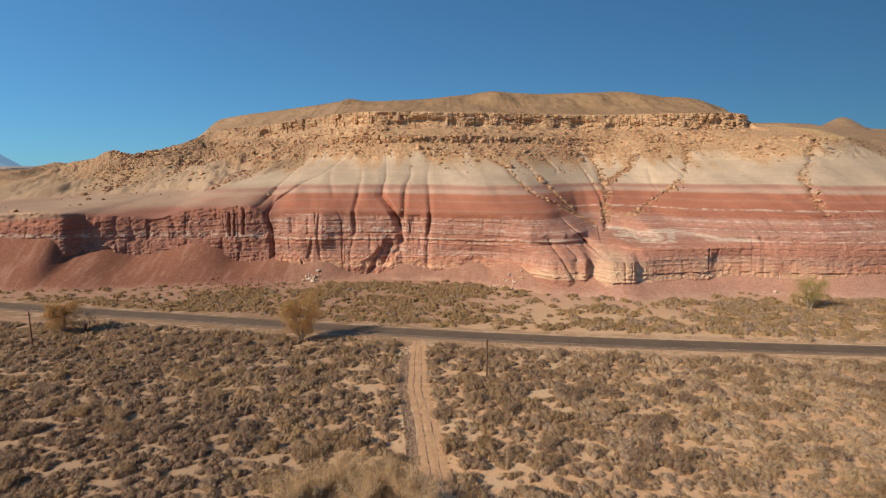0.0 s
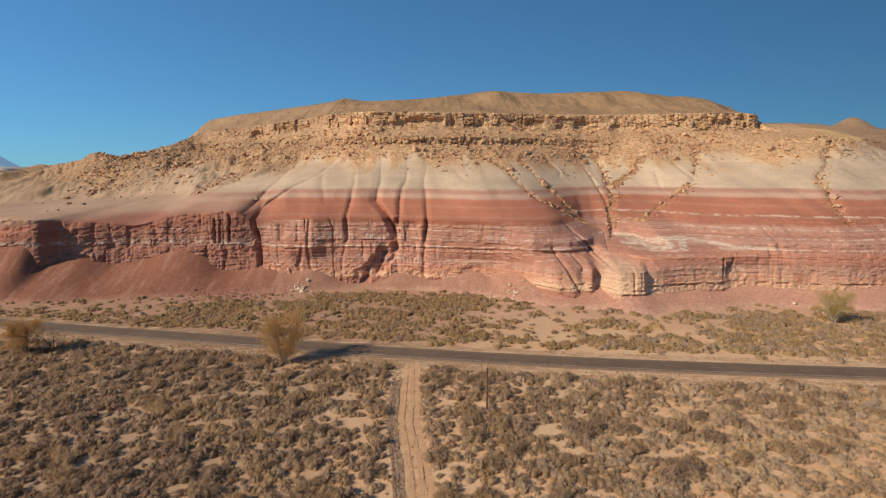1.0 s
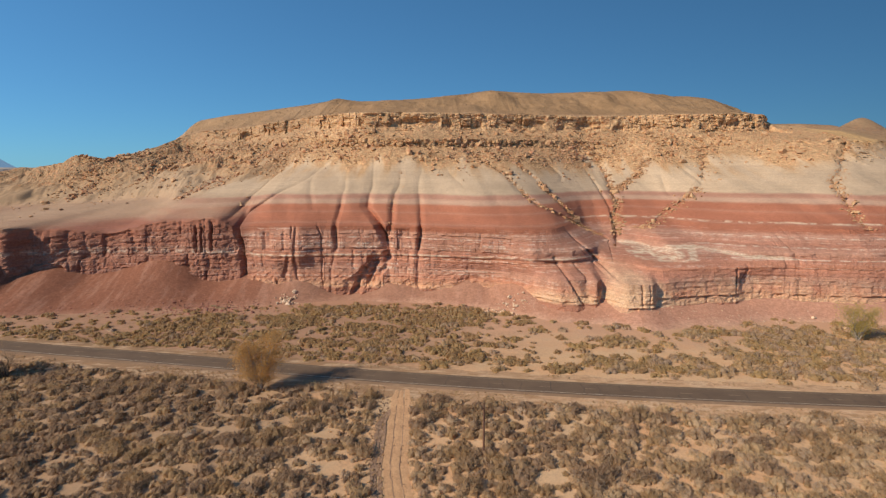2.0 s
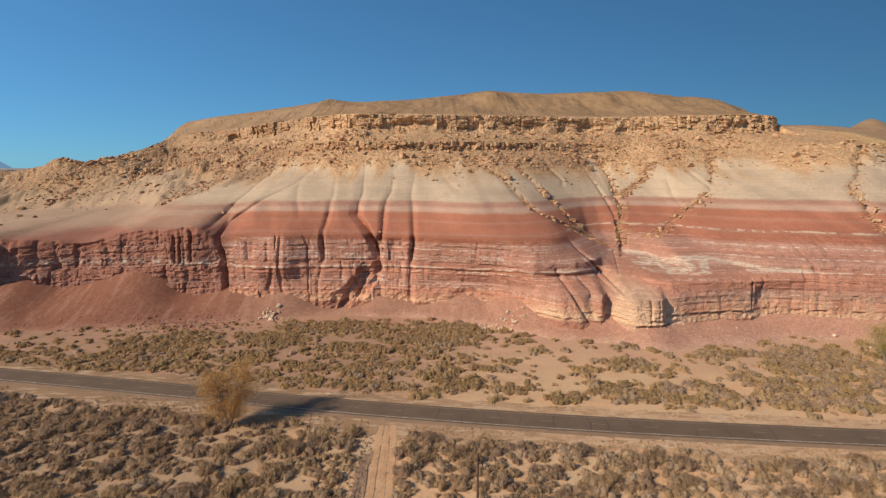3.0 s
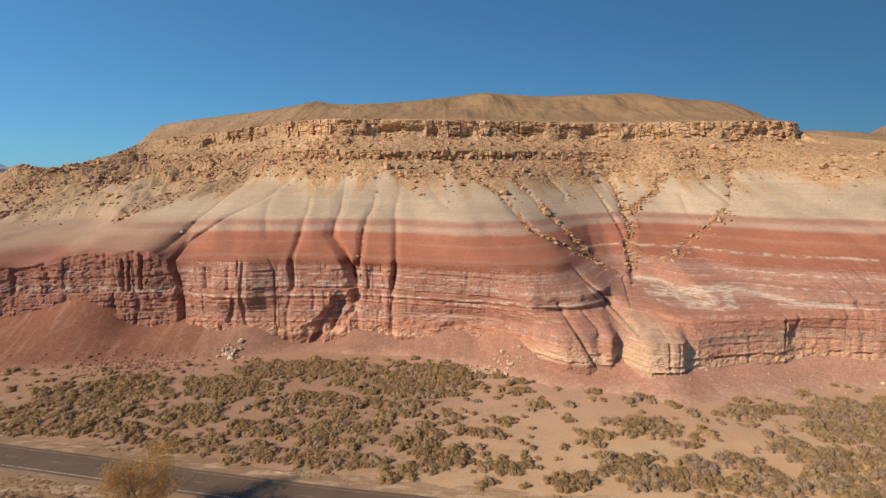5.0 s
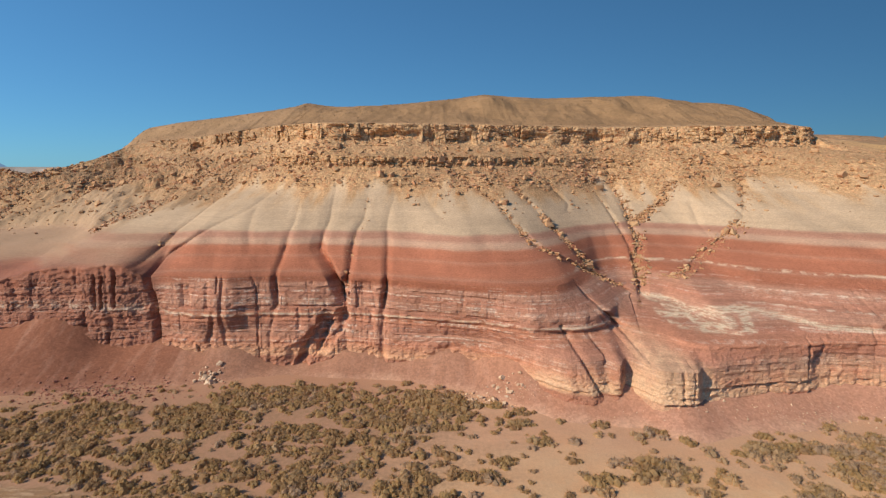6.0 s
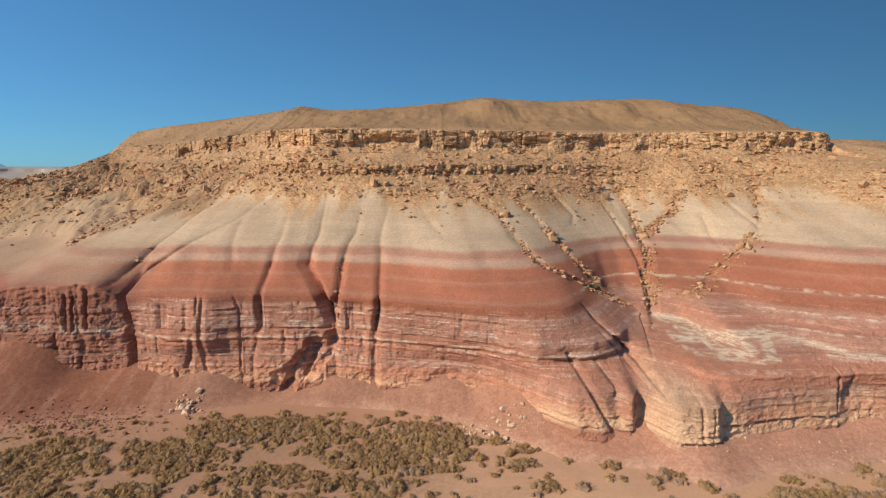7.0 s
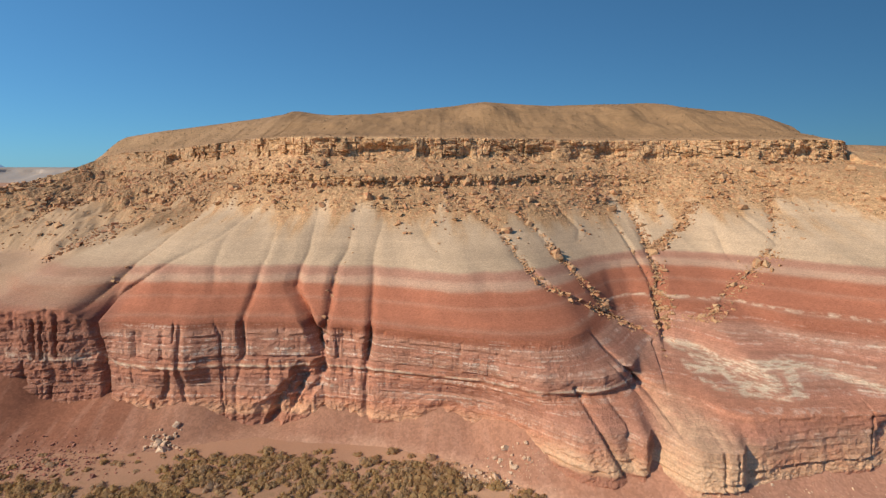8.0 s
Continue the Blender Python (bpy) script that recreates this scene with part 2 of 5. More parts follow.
    relief = s.math("ADD", s.noise(1.9, 9, 0.72, s.stretch(0.7, 0.7, 1.6)), s.math("MULTIPLY", s.math("MULTIPLY", s.cells(0.75), stony), -0.5))
    cliff_bump = s.spread(level, 34.0, 37.0, 1.0, 0.25)
    keep = s.math("MAXIMUM", cliff_bump, s.math("MAXIMUM", stony, 0.3))
    # fine speckle: pebbles and crumbs on every slope
    crumb = s.cells(2.6, out="Color")
    pick = s.tree.nodes.new("ShaderNodeSeparateColor")
    s.put(pick.inputs[0], crumb)
    col = s.tone(col, s.math("MULTIPLY_ADD", s.math("SUBTRACT", pick.outputs[0], 0.5), s.spread(level, 56.0, 64.0, 0.26, 0.55), 1.0))
    return s.done(col, s.math("MULTIPLY", relief, keep), 0.75, 0.7)


def earth(name, base, other, scale=0.08, grain=0.25, rough=0.95, bump=0.25, extra=None, depth=0.15):
    s = Shader(name, rough)
    col = s.mix(s.spread(s.noise(scale, 5, 0.6), 0.35, 0.65), base, other)
    if extra:
        col = s.mix(s.math("MULTIPLY", s.spread(s.noise(scale * 3.3, 4, 0.6), 0.55, 0.68), 0.7), col, extra)
    col = s.tone(col, s.spread(s.noise(3.2, 6, 0.7), 0.25, 0.75, 1 - grain, 1 + grain))
    return s.done(col, s.noise(2.4, 7, 0.7), bump, depth)


def rock_material(name, a, b, c):
    s = Shader(name, 0.9)
    info = s.tree.nodes.new("ShaderNodeObjectInfo")
    pick = s.math("FRACT", s.math("ADD", s.island, info.outputs["Random"]))
    col = s.ramp(pick, [(0.0, a), (0.45, b), (1.0, c)])
    col = s.tone(col, s.spread(s.noise(1.6, 6, 0.7), 0.25, 0.75, 0.72, 1.25))
    return s.done(col, s.noise(2.0, 7, 0.7), 0.6, 0.3)


def leaf_material(name, *stops, rough=0.85, fleck=0.0, thin_share=0.35):
    s = Shader(name, rough)
    info = s.tree.nodes.new("ShaderNodeObjectInfo")
    pick = s.math("ADD", s.attr("tint"), s.math("MULTIPLY", s.math("SUBTRACT", info.outputs["Random"], 0.5), 0.3), clamp=True)
    col = s.ramp(pick, [(k / (len(stops) - 1), c) for k, c in enumerate(stops)])
    col = s.tone(col, s.spread(s.island, 0, 1, 0.88, 1.12))
    if fleck:
        col = s.tone(col, s.spread(s.noise(5.0, 5, 0.75), 0.3, 0.7, 1 - fleck, 1 + fleck))
    s.done(col)
    # thin leaves let some light through
    thin = s.tree.nodes.new("ShaderNodeBsdfTranslucent")
    both = s.tree.nodes.new("ShaderNodeMixShader")
    s.put(thin.inputs["Color"], col)
    both.inputs[0].default_value = thin_share
    s.put(both.inputs[1], s.bsdf.outputs[0])
    s.put(both.inputs[2], thin.outputs[0])
    s.put(s.tree.nodes["Material Output"].inputs["Surface"], both.outputs[0])
    return s.mat


def plain(name, col, rough=0.8, vary=0.2, scale=6.0):
    s = Shader(name, rough)
    return s.done(s.tone(s.mix(0.0, col, col), s.spread(s.noise(scale, 5, 0.6), 0.3, 0.7, 1 - vary, 1 + vary)), s.noise(scale * 3, 4), 0.2, 0.02)


def sand_material():
    """Pinkish-tan desert soil, redder towards the foot of the cliff."""
    s = Shader("desert_soil", 0.95)
    x, y, z = s.xyz()
    col = s.mix(s.spread(s.noise(0.05, 5, 0.6), 0.35, 0.65), (0.59, 0.392, 0.225), (0.61, 0.345, 0.178))
    col = s.mix(s.math("MULTIPLY", s.spread(s.noise(0.22, 4, 0.6), 0.5, 0.7), 0.5), col, (0.58, 0.41, 0.25))
    greyer = s.math("MULTIPLY", s.spread(s.math("MULTIPLY_ADD", s.noise(0.06, 4), 50.0, x), 14.0, -12.0), s.spread(y, 186.0, 176.0))
    col = s.mix(s.math("MULTIPLY", greyer, 0.8), col, (0.37, 0.24, 0.142))
    far = s.spread(s.math("MULTIPLY_ADD", s.noise(0.03, 3), 40.0, y), 212.0, 246.0)
    col = s.mix(s.math("MULTIPLY", far, 0.75), col, (0.48, 0.278, 0.182))
    reddish = s.math("MULTIPLY", s.spread(s.math("MULTIPLY_ADD", s.noise(0.05, 4), 40.0, x), 35.0, 5.0), s.spread(y, 176.0, 190.0))
    col = s.mix(s.math("MULTIPLY", reddish, 0.8), col, (0.37, 0.202, 0.128))
    litter = s.spread(s.noise(1.3, 5, 0.7), 0.48, 0.66)
    col = s.mix(s.math("MULTIPLY", litter, s.spread(y, 150.0, 190.0, 0.45, 0.2)), col, (0.30, 0.21, 0.135))
    thatch = s.math("MULTIPLY", s.spread(s.noise(0.11, 5, 0.65, s.stretch(0.6, 1.4, 1)), 0.38, 0.54), s.math("MULTIPLY", s.spread(y, 180.0, 190.0), s.spread(y, 252.0, 240.0)))
    col = s.mix(s.math("MULTIPLY", s.math("MULTIPLY", thatch, s.spread(x, 40.0, 0.0, 0.15, 0.9)), s.spread(s.noise(0.9, 5, 0.7), 0.35, 0.6)), col, (0.29, 0.18, 0.105))
    col = s.tone(col, s.spread(s.noise(3.5, 6, 0.7), 0.25, 0.75, 0.82, 1.18))
    return s.done(col, s.noise(1.6, 7, 0.7), 0.35, 0.2)


def talus_material():
    """Loose red clay, pinker and paler eastwards, with wash streaks down the slope and strewn crumbs."""
    s = Shader("red_clay_talus", 0.95)
    x, y, z = s.xyz()
    place = s.math("MULTIPLY_ADD", s.math("SUBTRACT", s.noise(0.04, 4, 0.6), 0.5), 40.0, x)
    col = s.ramp(s.spread(place, -150.0, 90.0), [(0.0, (0.22, 0.092, 0.055)), (0.26, (0.23, 0.10, 0.061)), (0.36, (0.30, 0.155, 0.10)), (0.70, (0.315, 0.163, 0.106)), (0.84, (0.36, 0.178, 0.112)), (1.0, (0.41, 0.212, 0.14))])
    wash = s.noise(1.0, 5, 0.65, s.stretch(0.35, 0.05, 0.05))
    col = s.mix(s.math("MULTIPLY", s.spread(wash, 0.5, 0.66), 0.35), col, (0.42, 0.24, 0.17))
    foot = s.math("MULTIPLY", s.spread(s.math("MULTIPLY_ADD", s.noise(0.12, 5, 0.65), -4.0, z), 0.2, -1.8), s.spread(x, -70.0, -20.0, 0.35, 0.8))
    col = s.mix(foot, col, (0.48, 0.29, 0.195))
    crumb = s.cells(1.8, out="Color")
    pick = s.tree.nodes.new("ShaderNodeSeparateColor")
    s.put(pick.inputs[0], crumb)
    col = s.tone(col, s.spread(pick.outputs[0], 0, 1, 0.86, 1.14))
    col = s.tone(col, s.spread(s.noise(0.5, 7, 0.72), 0.3, 0.7, 0.86, 1.14))
    return s.done(col, s.noise(1.3, 8, 0.72), 0.4, 0.3)


def asphalt_material():
    s = Shader("worn_asphalt", 0.85)
    col = s.mix(s.spread(s.noise(0.12, 5, 0.6), 0.35, 0.65), (0.128, 0.086, 0.058), (0.155, 0.106, 0.070))
    col = s.mix(s.math("MULTIPLY", s.spread(s.noise(0.7, 4, 0.6, s.stretch(0.15, 1.6, 1)), 0.52, 0.7), 0.4), col, (0.092, 0.070, 0.054))
    col = s.tone(col, s.spread(s.noise(9.0, 4, 0.7), 0.25, 0.75, 0.85, 1.15))
    return s.done(col, s.noise(12.0, 4), 0.15, 0.02)


M_ROCK = strata_material()
M_SAND = sand_material()
M_TALUS = talus_material()
def shoulder_material():
    """Sandy road verge, browner and grassier westwards."""
    s = Shader("sandy_shoulder", 0.95)
    x, y, z = s.xyz()
    where = s.math("MULTIPLY_ADD", s.math("SUBTRACT", s.noise(0.06, 5, 0.65), 0.5), 70.0, x)
    col = s.mix(s.spread(where, -25.0, 40.0), (0.29, 0.178, 0.10), (0.54, 0.335, 0.19))
    col = s.mix(s.math("MULTIPLY", s.spread(s.noise(0.22, 5, 0.7, s.stretch(0.45, 1.5, 1)), 0.5, 0.58), 0.7), col, (0.60, 0.415, 0.26))
    col = s.mix(s.math("MULTIPLY", s.spread(s.noise(0.42, 6, 0.72, s.stretch(0.5, 1.3, 1)), 0.5, 0.6), 0.75), col, (0.33, 0.19, 0.095))
    col = s.mix(s.math("MULTIPLY", s.spread(s.noise(1.7, 6, 0.75), 0.5, 0.64), 0.5), col, (0.27, 0.17, 0.10))
    col = s.tone(col, s.spread(s.noise(4.0, 6, 0.75), 0.25, 0.75, 0.76, 1.24))
    return s.done(col, s.noise(1.6, 8, 0.75), 0.7, 0.25)


M_SHOULDER = shoulder_material()
M_VERGE = earth("brown_gravel", (0.245, 0.155, 0.093), (0.30, 0.19, 0.115), 0.12, 0.2, 0.95, 0.3, (0.36, 0.235, 0.14))
M_TRACK = earth("packed_dirt", (0.56, 0.335, 0.178), (0.47, 0.27, 0.142), 0.35, 0.3, 0.95, 0.6, (0.38, 0.22, 0.12))
M_RUT = earth("churned_dirt", (0.24, 0.148, 0.095), (0.42, 0.262, 0.16), 0.9, 0.25, 0.95, 0.5, (0.20, 0.125, 0.082))
M_ASPHALT = asphalt_material()
M_CRACK = plain("tar_seal", (0.035, 0.03, 0.028), 0.6, 0.2)
M_LINE = plain("worn_white_paint", (0.56, 0.47, 0.36), 0.7, 0.4, 1.0)
M_FAINT = plain("worn_off_paint", (0.30, 0.235, 0.17), 0.7, 0.3, 1.2)
M_DASH = plain("worn_yellow_paint", (0.30, 0.22, 0.14), 0.7, 0.3, 2.0)
M_BOULDER = rock_material("tan_sandstone", (0.51, 0.332, 0.185), (0.46, 0.282, 0.15), (0.40, 0.19, 0.10))
M_PALE_ROCK = rock_material("pale_sandstone", (0.66, 0.50, 0.35), (0.60, 0.43, 0.29), (0.52, 0.33, 0.22))
M_RUST = rock_material("rusty_sandstone", (0.46, 0.26, 0.15), (0.50, 0.31, 0.18), (0.38, 0.17, 0.10))
M_CLOD = rock_material("churned_clods", (0.20, 0.12, 0.08), (0.16, 0.10, 0.068), (0.26, 0.16, 0.10))
M_RED_ROCK = rock_material("red_mudstone", (0.36, 0.16, 0.11), (0.32, 0.13, 0.09), (0.42, 0.22, 0.16))
M_SAGE = leaf_material("grey_sagebrush", (0.34, 0.226, 0.142), (0.41, 0.282, 0.182), (0.47, 0.318, 0.172), (0.55, 0.40, 0.268), (0.60, 0.43, 0.245), (0.68, 0.50, 0.335), fleck=0.10, thin_share=0.55)
M_OLIVE = leaf_material("olive_brush", (0.40, 0.252, 0.148), (0.46, 0.305, 0.152), (0.49, 0.335, 0.158), (0.49, 0.348, 0.235), (0.60, 0.41, 0.215), (0.56, 0.40, 0.272), fleck=0.10, thin_share=0.55)
M_GRASS = leaf_material("dry_grass", (0.50, 0.335, 0.19), (0.42, 0.28, 0.165), (0.50, 0.34, 0.165))
M_HILLBRUSH = leaf_material("hill_brush", (0.13, 0.10, 0.06), (0.11, 0.09, 0.055), (0.16, 0.11, 0.055))
M_GOLD = leaf_material("golden_leaves", (0.56, 0.318, 0.105), (0.48, 0.295, 0.13), (0.58, 0.325, 0.10), thin_share=0.45)
M_GREENGOLD = leaf_material("green_gold_leaves", (0.44, 0.34, 0.10), (0.38, 0.31, 0.105), (0.50, 0.35, 0.09))
M_DRY = leaf_material("dry_twigs", (0.66, 0.45, 0.225), (0.58, 0.405, 0.215), (0.66, 0.41, 0.17))
M_DEADLEAF = leaf_material("dark_twigs", (0.085, 0.068, 0.055), (0.07, 0.055, 0.045), (0.11, 0.085, 0.06))
M_BARK = plain("pale_bark", (0.34, 0.28, 0.22), 0.9, 0.3, 3.0)
M_DRYBARK = plain("dry_stems", (0.58, 0.42, 0.27), 0.9, 0.3, 3.0)
M_DARKBARK = plain("dark_bark", (0.06, 0.048, 0.04), 0.9, 0.3, 3.0)
M_POLE = plain("creosoted_wood", (0.12, 0.062, 0.042), 0.85, 0.3, 2.0)
M_GLASS = plain("brown_porcelain", (0.10, 0.06, 0.045), 0.3, 0.1)
M_FAR = earth("far_rock_painted_haze", (0.25, 0.37, 0.48), (0.19, 0.30, 0.41), 0.01, 0.06, 1.0, 0.0)
# the tableland's haze is mixed into its greyed brown
M_PLATEAU = earth("far_plateau_painted_haze", (0.36, 0.30, 0.25), (0.29, 0.265, 0.25), 0.01, 0.1, 1.0, 0.0)
# kilometres of bright air before the mesa: haze put into colour and glow
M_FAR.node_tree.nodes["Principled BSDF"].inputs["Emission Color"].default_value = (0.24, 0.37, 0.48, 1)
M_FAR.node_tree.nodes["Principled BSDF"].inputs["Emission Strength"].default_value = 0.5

# ---- builders ----
K = 1.25  # metres in one unit of the plan below


def grid_object(name, verts, mats, smooth=True, index=None, parent=None):
    """A mesh from a (rows, columns, 3) array of places; index: a material for each face."""
    r, c = verts.shape[:2]
    ids = np.arange(r * c).reshape(r, c)
    quads = np.stack([ids[:-1, :-1], ids[:-1, 1:], ids[1:, 1:], ids[1:, :-1]], -1).reshape(-1, 4)
    return mesh_object(name, verts.reshape(-1, 3), quads, mats, smooth, index, parent)


def mesh_object(name, verts, faces, mats, smooth=False, index=None, parent=None, tint=None):
    """A mesh object from arrays of corners and of faces that all have the same number of corners."""
    me = bpy.data.meshes.new(name)
    n, k = faces.shape
    me.vertices.add(len(verts))
    me.vertices.foreach_set("co", np.ascontiguousarray(verts, np.float32).ravel())
    me.loops.add(n * k)
    me.loops.foreach_set("vertex_index", np.ascontiguousarray(faces, np.int32).ravel())
    me.polygons.add(n)
    me.polygons.foreach_set("loop_start", np.arange(0, n * k, k, dtype=np.int32))
    me.polygons.foreach_set("use_smooth", np.full(n, smooth))
    for m in mats if isinstance(mats, (list, tuple)) else [mats]:
        me.materials.append(m)
    if index is not None:
        me.polygons.foreach_set("material_index", np.asarray(index, np.int32).ravel())
    if tint is not None:
        a = me.attributes.new("tint", "FLOAT", "POINT")
        a.data.foreach_set("value", np.ascontiguousarray(tint, np.float32))
    me.update(calc_edges=True)
    me.validate()
    ob = new(name, me)
    ob.parent = parent
    return ob


def part(name, bm, material, parent, label=""):
    """Links a bmesh as one part of a thing."""
    me = bpy.data.meshes.new(name)
    bm.to_mesh(me)
    bm.free()
    me.materials.append(material)
    ob = new(name, me)
    ob.parent = parent
    return tagged(ob, label)


TABLES = {}


def val(x, y, seed):
    """Value noise, 0 to 1, on arrays."""
    if seed not in TABLES:
        TABLES[seed] = np.random.RandomState(seed).rand(256, 256)
    t = TABLES[seed]
    x, y = np.broadcast_arrays(np.asarray(x, float), np.asarray(y, float))
    ix, iy = np.floor(x).astype(int), np.floor(y).astype(int)
    fx, fy = x - ix, y - iy
    fx, fy = fx * fx * (3 - 2 * fx), fy * fy * (3 - 2 * fy)
    a, b = t[ix % 256, iy % 256], t[(ix + 1) % 256, iy % 256]
    c, d = t[ix % 256, (iy + 1) % 256], t[(ix + 1) % 256, (iy + 1) % 256]
    return (a * (1 - fx) + b * fx) * (1 - fy) + (c * (1 - fx) + d * fx) * fy


def fbm(x, y, seed, octaves=4, gain=0.5):
    """Fractal noise about 0, within -1 and 1."""
    out, amp, total = 0.0, 1.0, 0.0
    for k in range(octaves):
        out = out + amp * (2 * val(x * 2 ** k + 17.3 * k, y * 2 ** k + 9.1 * k, seed + k) - 1)
        total += amp
        amp *= gain
    return out / total


def cell(i, j, seed):
    """A random number, 0 to 1, for each whole-number cell."""
    if seed not in TABLES:
        TABLES[seed] = np.random.RandomState(seed).rand(256, 256)
    return TABLES[seed][np.asarray(i).astype(int) % 256, np.asarray(j).astype(int) % 256]


def step(a, b, v):
    v = np.clip((v - a) / (b - a), 0, 1)
    return v * v * (3 - 2 * v)


def along(stations, x, soft=2.0):
    """A smooth curve through stations (place, value)."""
    p = np.array(stations, float)
    g = np.arange(-520.0, 480.0, 0.5)
    v = np.interp(g, p[:, 0], p[:, 1])
    k = np.exp(-0.5 * (np.arange(-24, 25) * 0.5 / soft) ** 2)
    pad = np.concatenate([np.full(24, v[0]), v, np.full(24, v[-1])])
    return np.interp(x, g, np.convolve(pad, k / k.sum(), "valid"))


# ---- the mesa: contour lines of the hillside, level by level (x, y) ----
CONTOURS = {}
CONTOURS[-4] = [(-500, 214), (-160, 204), (-151, 204), (-149, 205.5), (-147, 211), (-142, 212.5), (-134, 215.5), (-120, 218.5), (-85, 217), (-72, 219), (-58, 216), (-29, 216), (-15, 216.5), (-3, 213), (13, 211), (21, 209.5), (29, 202), (36, 191), (44, 186), (50, 188), (54, 192), (57, 184), (62, 183), (68, 184), (74, 187.5), (84, 190), (98, 192), (110, 194), (137, 187), (150, 188), (220, 196), (480, 205)]
CONTOURS[12] = [(-500, 216), (-160, 206), (-151, 206), (-149, 207.5), (-147, 213.5), (-142, 215.0), (-134, 217), (-124, 219.5), (-101, 220.5), (-87, 220), (-72, 219.5), (-58, 216.3), (-43, 217.5), (-29, 216.5), (-15, 217.3), (-3, 214.5), (13, 212.5), (21, 209.5), (27, 205), (33, 199), (40, 192.5), (46, 192.5), (50, 194), (51.5, 189), (54.5, 196.5), (57.5, 190), (59.5, 186), (66, 185), (68, 185.2), (69.2, 189.2), (73, 188.5), (82, 191), (97, 193), (98, 193), (98.5, 193.2), (100, 195.5), (104, 195.6), (110, 194.5), (137, 189.5), (150, 190), (220, 200), (480, 210)]
CONTOURS[16] = [(-500, 217), (-160, 207), (-151, 207), (-149, 208.5), (-147, 214), (-142, 215.5), (-134, 217.5), (-124, 220.5), (-101, 221), (-88, 219.5), (-80, 219), (-72, 220), (-60, 216), (-49, 214.3), (-45, 216), (-40, 217.2), (-29, 217), (-15, 217.5), (-3, 214.5), (5, 212.5), (13, 210.5), (21, 207.5), (27, 203), (33, 199.2), (40, 200.6), (46, 201), (52, 204.5), (55.5, 209), (58, 209), (60, 205), (63, 203), (66, 200), (69, 193.5), (72, 192), (85, 193), (100, 194), (115, 194.3), (137, 190.5), (150, 190.5), (220, 202), (480, 212)]
CONTOURS[20] = [(-500, 219), (-160, 209), (-151, 209), (-149, 210.5), (-147, 215), (-142, 216.5), (-134, 219), (-124, 222), (-100, 221.5), (-89, 219.6), (-80, 218.6), (-74, 220), (-59, 216.3), (-49, 214.8), (-45, 216.4), (-40, 217.6), (-21, 217), (-10, 217), (-5, 215), (5, 212), (13, 209), (22, 205.3), (29, 201.5), (33, 199.6), (40, 200.8), (46, 202), (51, 205), (55, 209.5), (60, 218), (64, 224), (70, 226), (76, 223), (82, 206), (86, 206), (97, 207), (106, 200), (120, 195.5), (140, 192), (152, 194), (220, 208), (480, 218)]
CONTOURS[27] = [(-500, 226), (-160, 216), (-150, 215), (-142, 219), (-134, 222.5), (-124, 225), (-101, 223.5), (-89, 219.5), (-83, 218), (-76, 219), (-70, 219.5), (-60, 218.5), (-49, 216), (-44, 217.6), (-40, 218.8), (-38, 218.6), (-23, 219), (-10, 217), (0, 213.5), (10, 209.5), (20, 206.5), (27, 205.3), (34, 205.3), (40, 207), (43, 209.8), (48, 218), (54, 228.5), (60, 238), (66, 241), (75, 236), (84, 232), (92, 232), (99, 224), (115, 214.5), (140, 203), (153, 205), (220, 220), (480, 230)]
CONTOURS[37.5] = [(-500, 300), (-225, 297), (-165, 290), (-136, 284), (-118, 266), (-104, 250), (-92, 241), (-74, 240), (-64, 234), (-44, 233), (-27, 234), (-5, 232), (6, 228.5), (17, 226), (28, 227.5), (37, 232), (44, 238.5), (56, 250), (70, 260), (82, 264), (95, 261), (108, 253), (115, 246), (123, 237), (140, 228), (152, 222), (170, 222), (220, 234), (480, 250)]
CONTOURS[49] = [(-500, 345), (-225, 330), (-200, 323), (-164, 317), (-130, 313), (-116, 306), (-77, 284), (-55, 272), (-38, 265), (-21, 257.5), (-5, 258), (14, 257.5), (30, 260), (45, 266.5), (60, 278), (77, 288), (86, 286), (104, 276), (122, 273), (138, 267), (153, 253), (165, 247), (190, 252), (220, 262), (480, 290)]
CONTOURS[60] = [(-500, 400), (-260, 380), (-225, 350), (-210, 338), (-191, 335), (-180, 341), (-146, 348), (-98, 321), (-64, 297), (-33, 276), (-12, 271), (10, 276), (30, 281), (50, 290), (77, 301), (96, 299), (109, 293), (124, 291), (143, 286), (160, 272), (177, 263), (200, 272), (220, 285), (480, 330)]
CONTOURS[67] = [(-500, 470), (-260, 420), (-225, 370), (-212, 344), (-200, 343), (-169, 350), (-151, 355), (-113, 342), (-70, 308), (-35, 283), (-18, 288), (-8, 285), (16, 294), (45, 301), (75, 308), (100, 309), (117, 300), (140, 300), (158, 300), (172, 300), (182, 296), (210, 305), (240, 318), (480, 380)]
CONTOURS[75] = [(-500, 500), (-260, 450), (-225, 390), (-212, 356), (-190, 356), (-169, 358), (-152, 360), (-113, 349), (-70, 316), (-38, 294), (-18, 295), (-8, 295), (16, 300), (32, 302), (75, 312), (100, 312), (117, 306), (140, 302), (158, 303), (168, 307), (172, 316), (186, 350), (220, 370), (250, 352), (280, 380), (480, 440)]
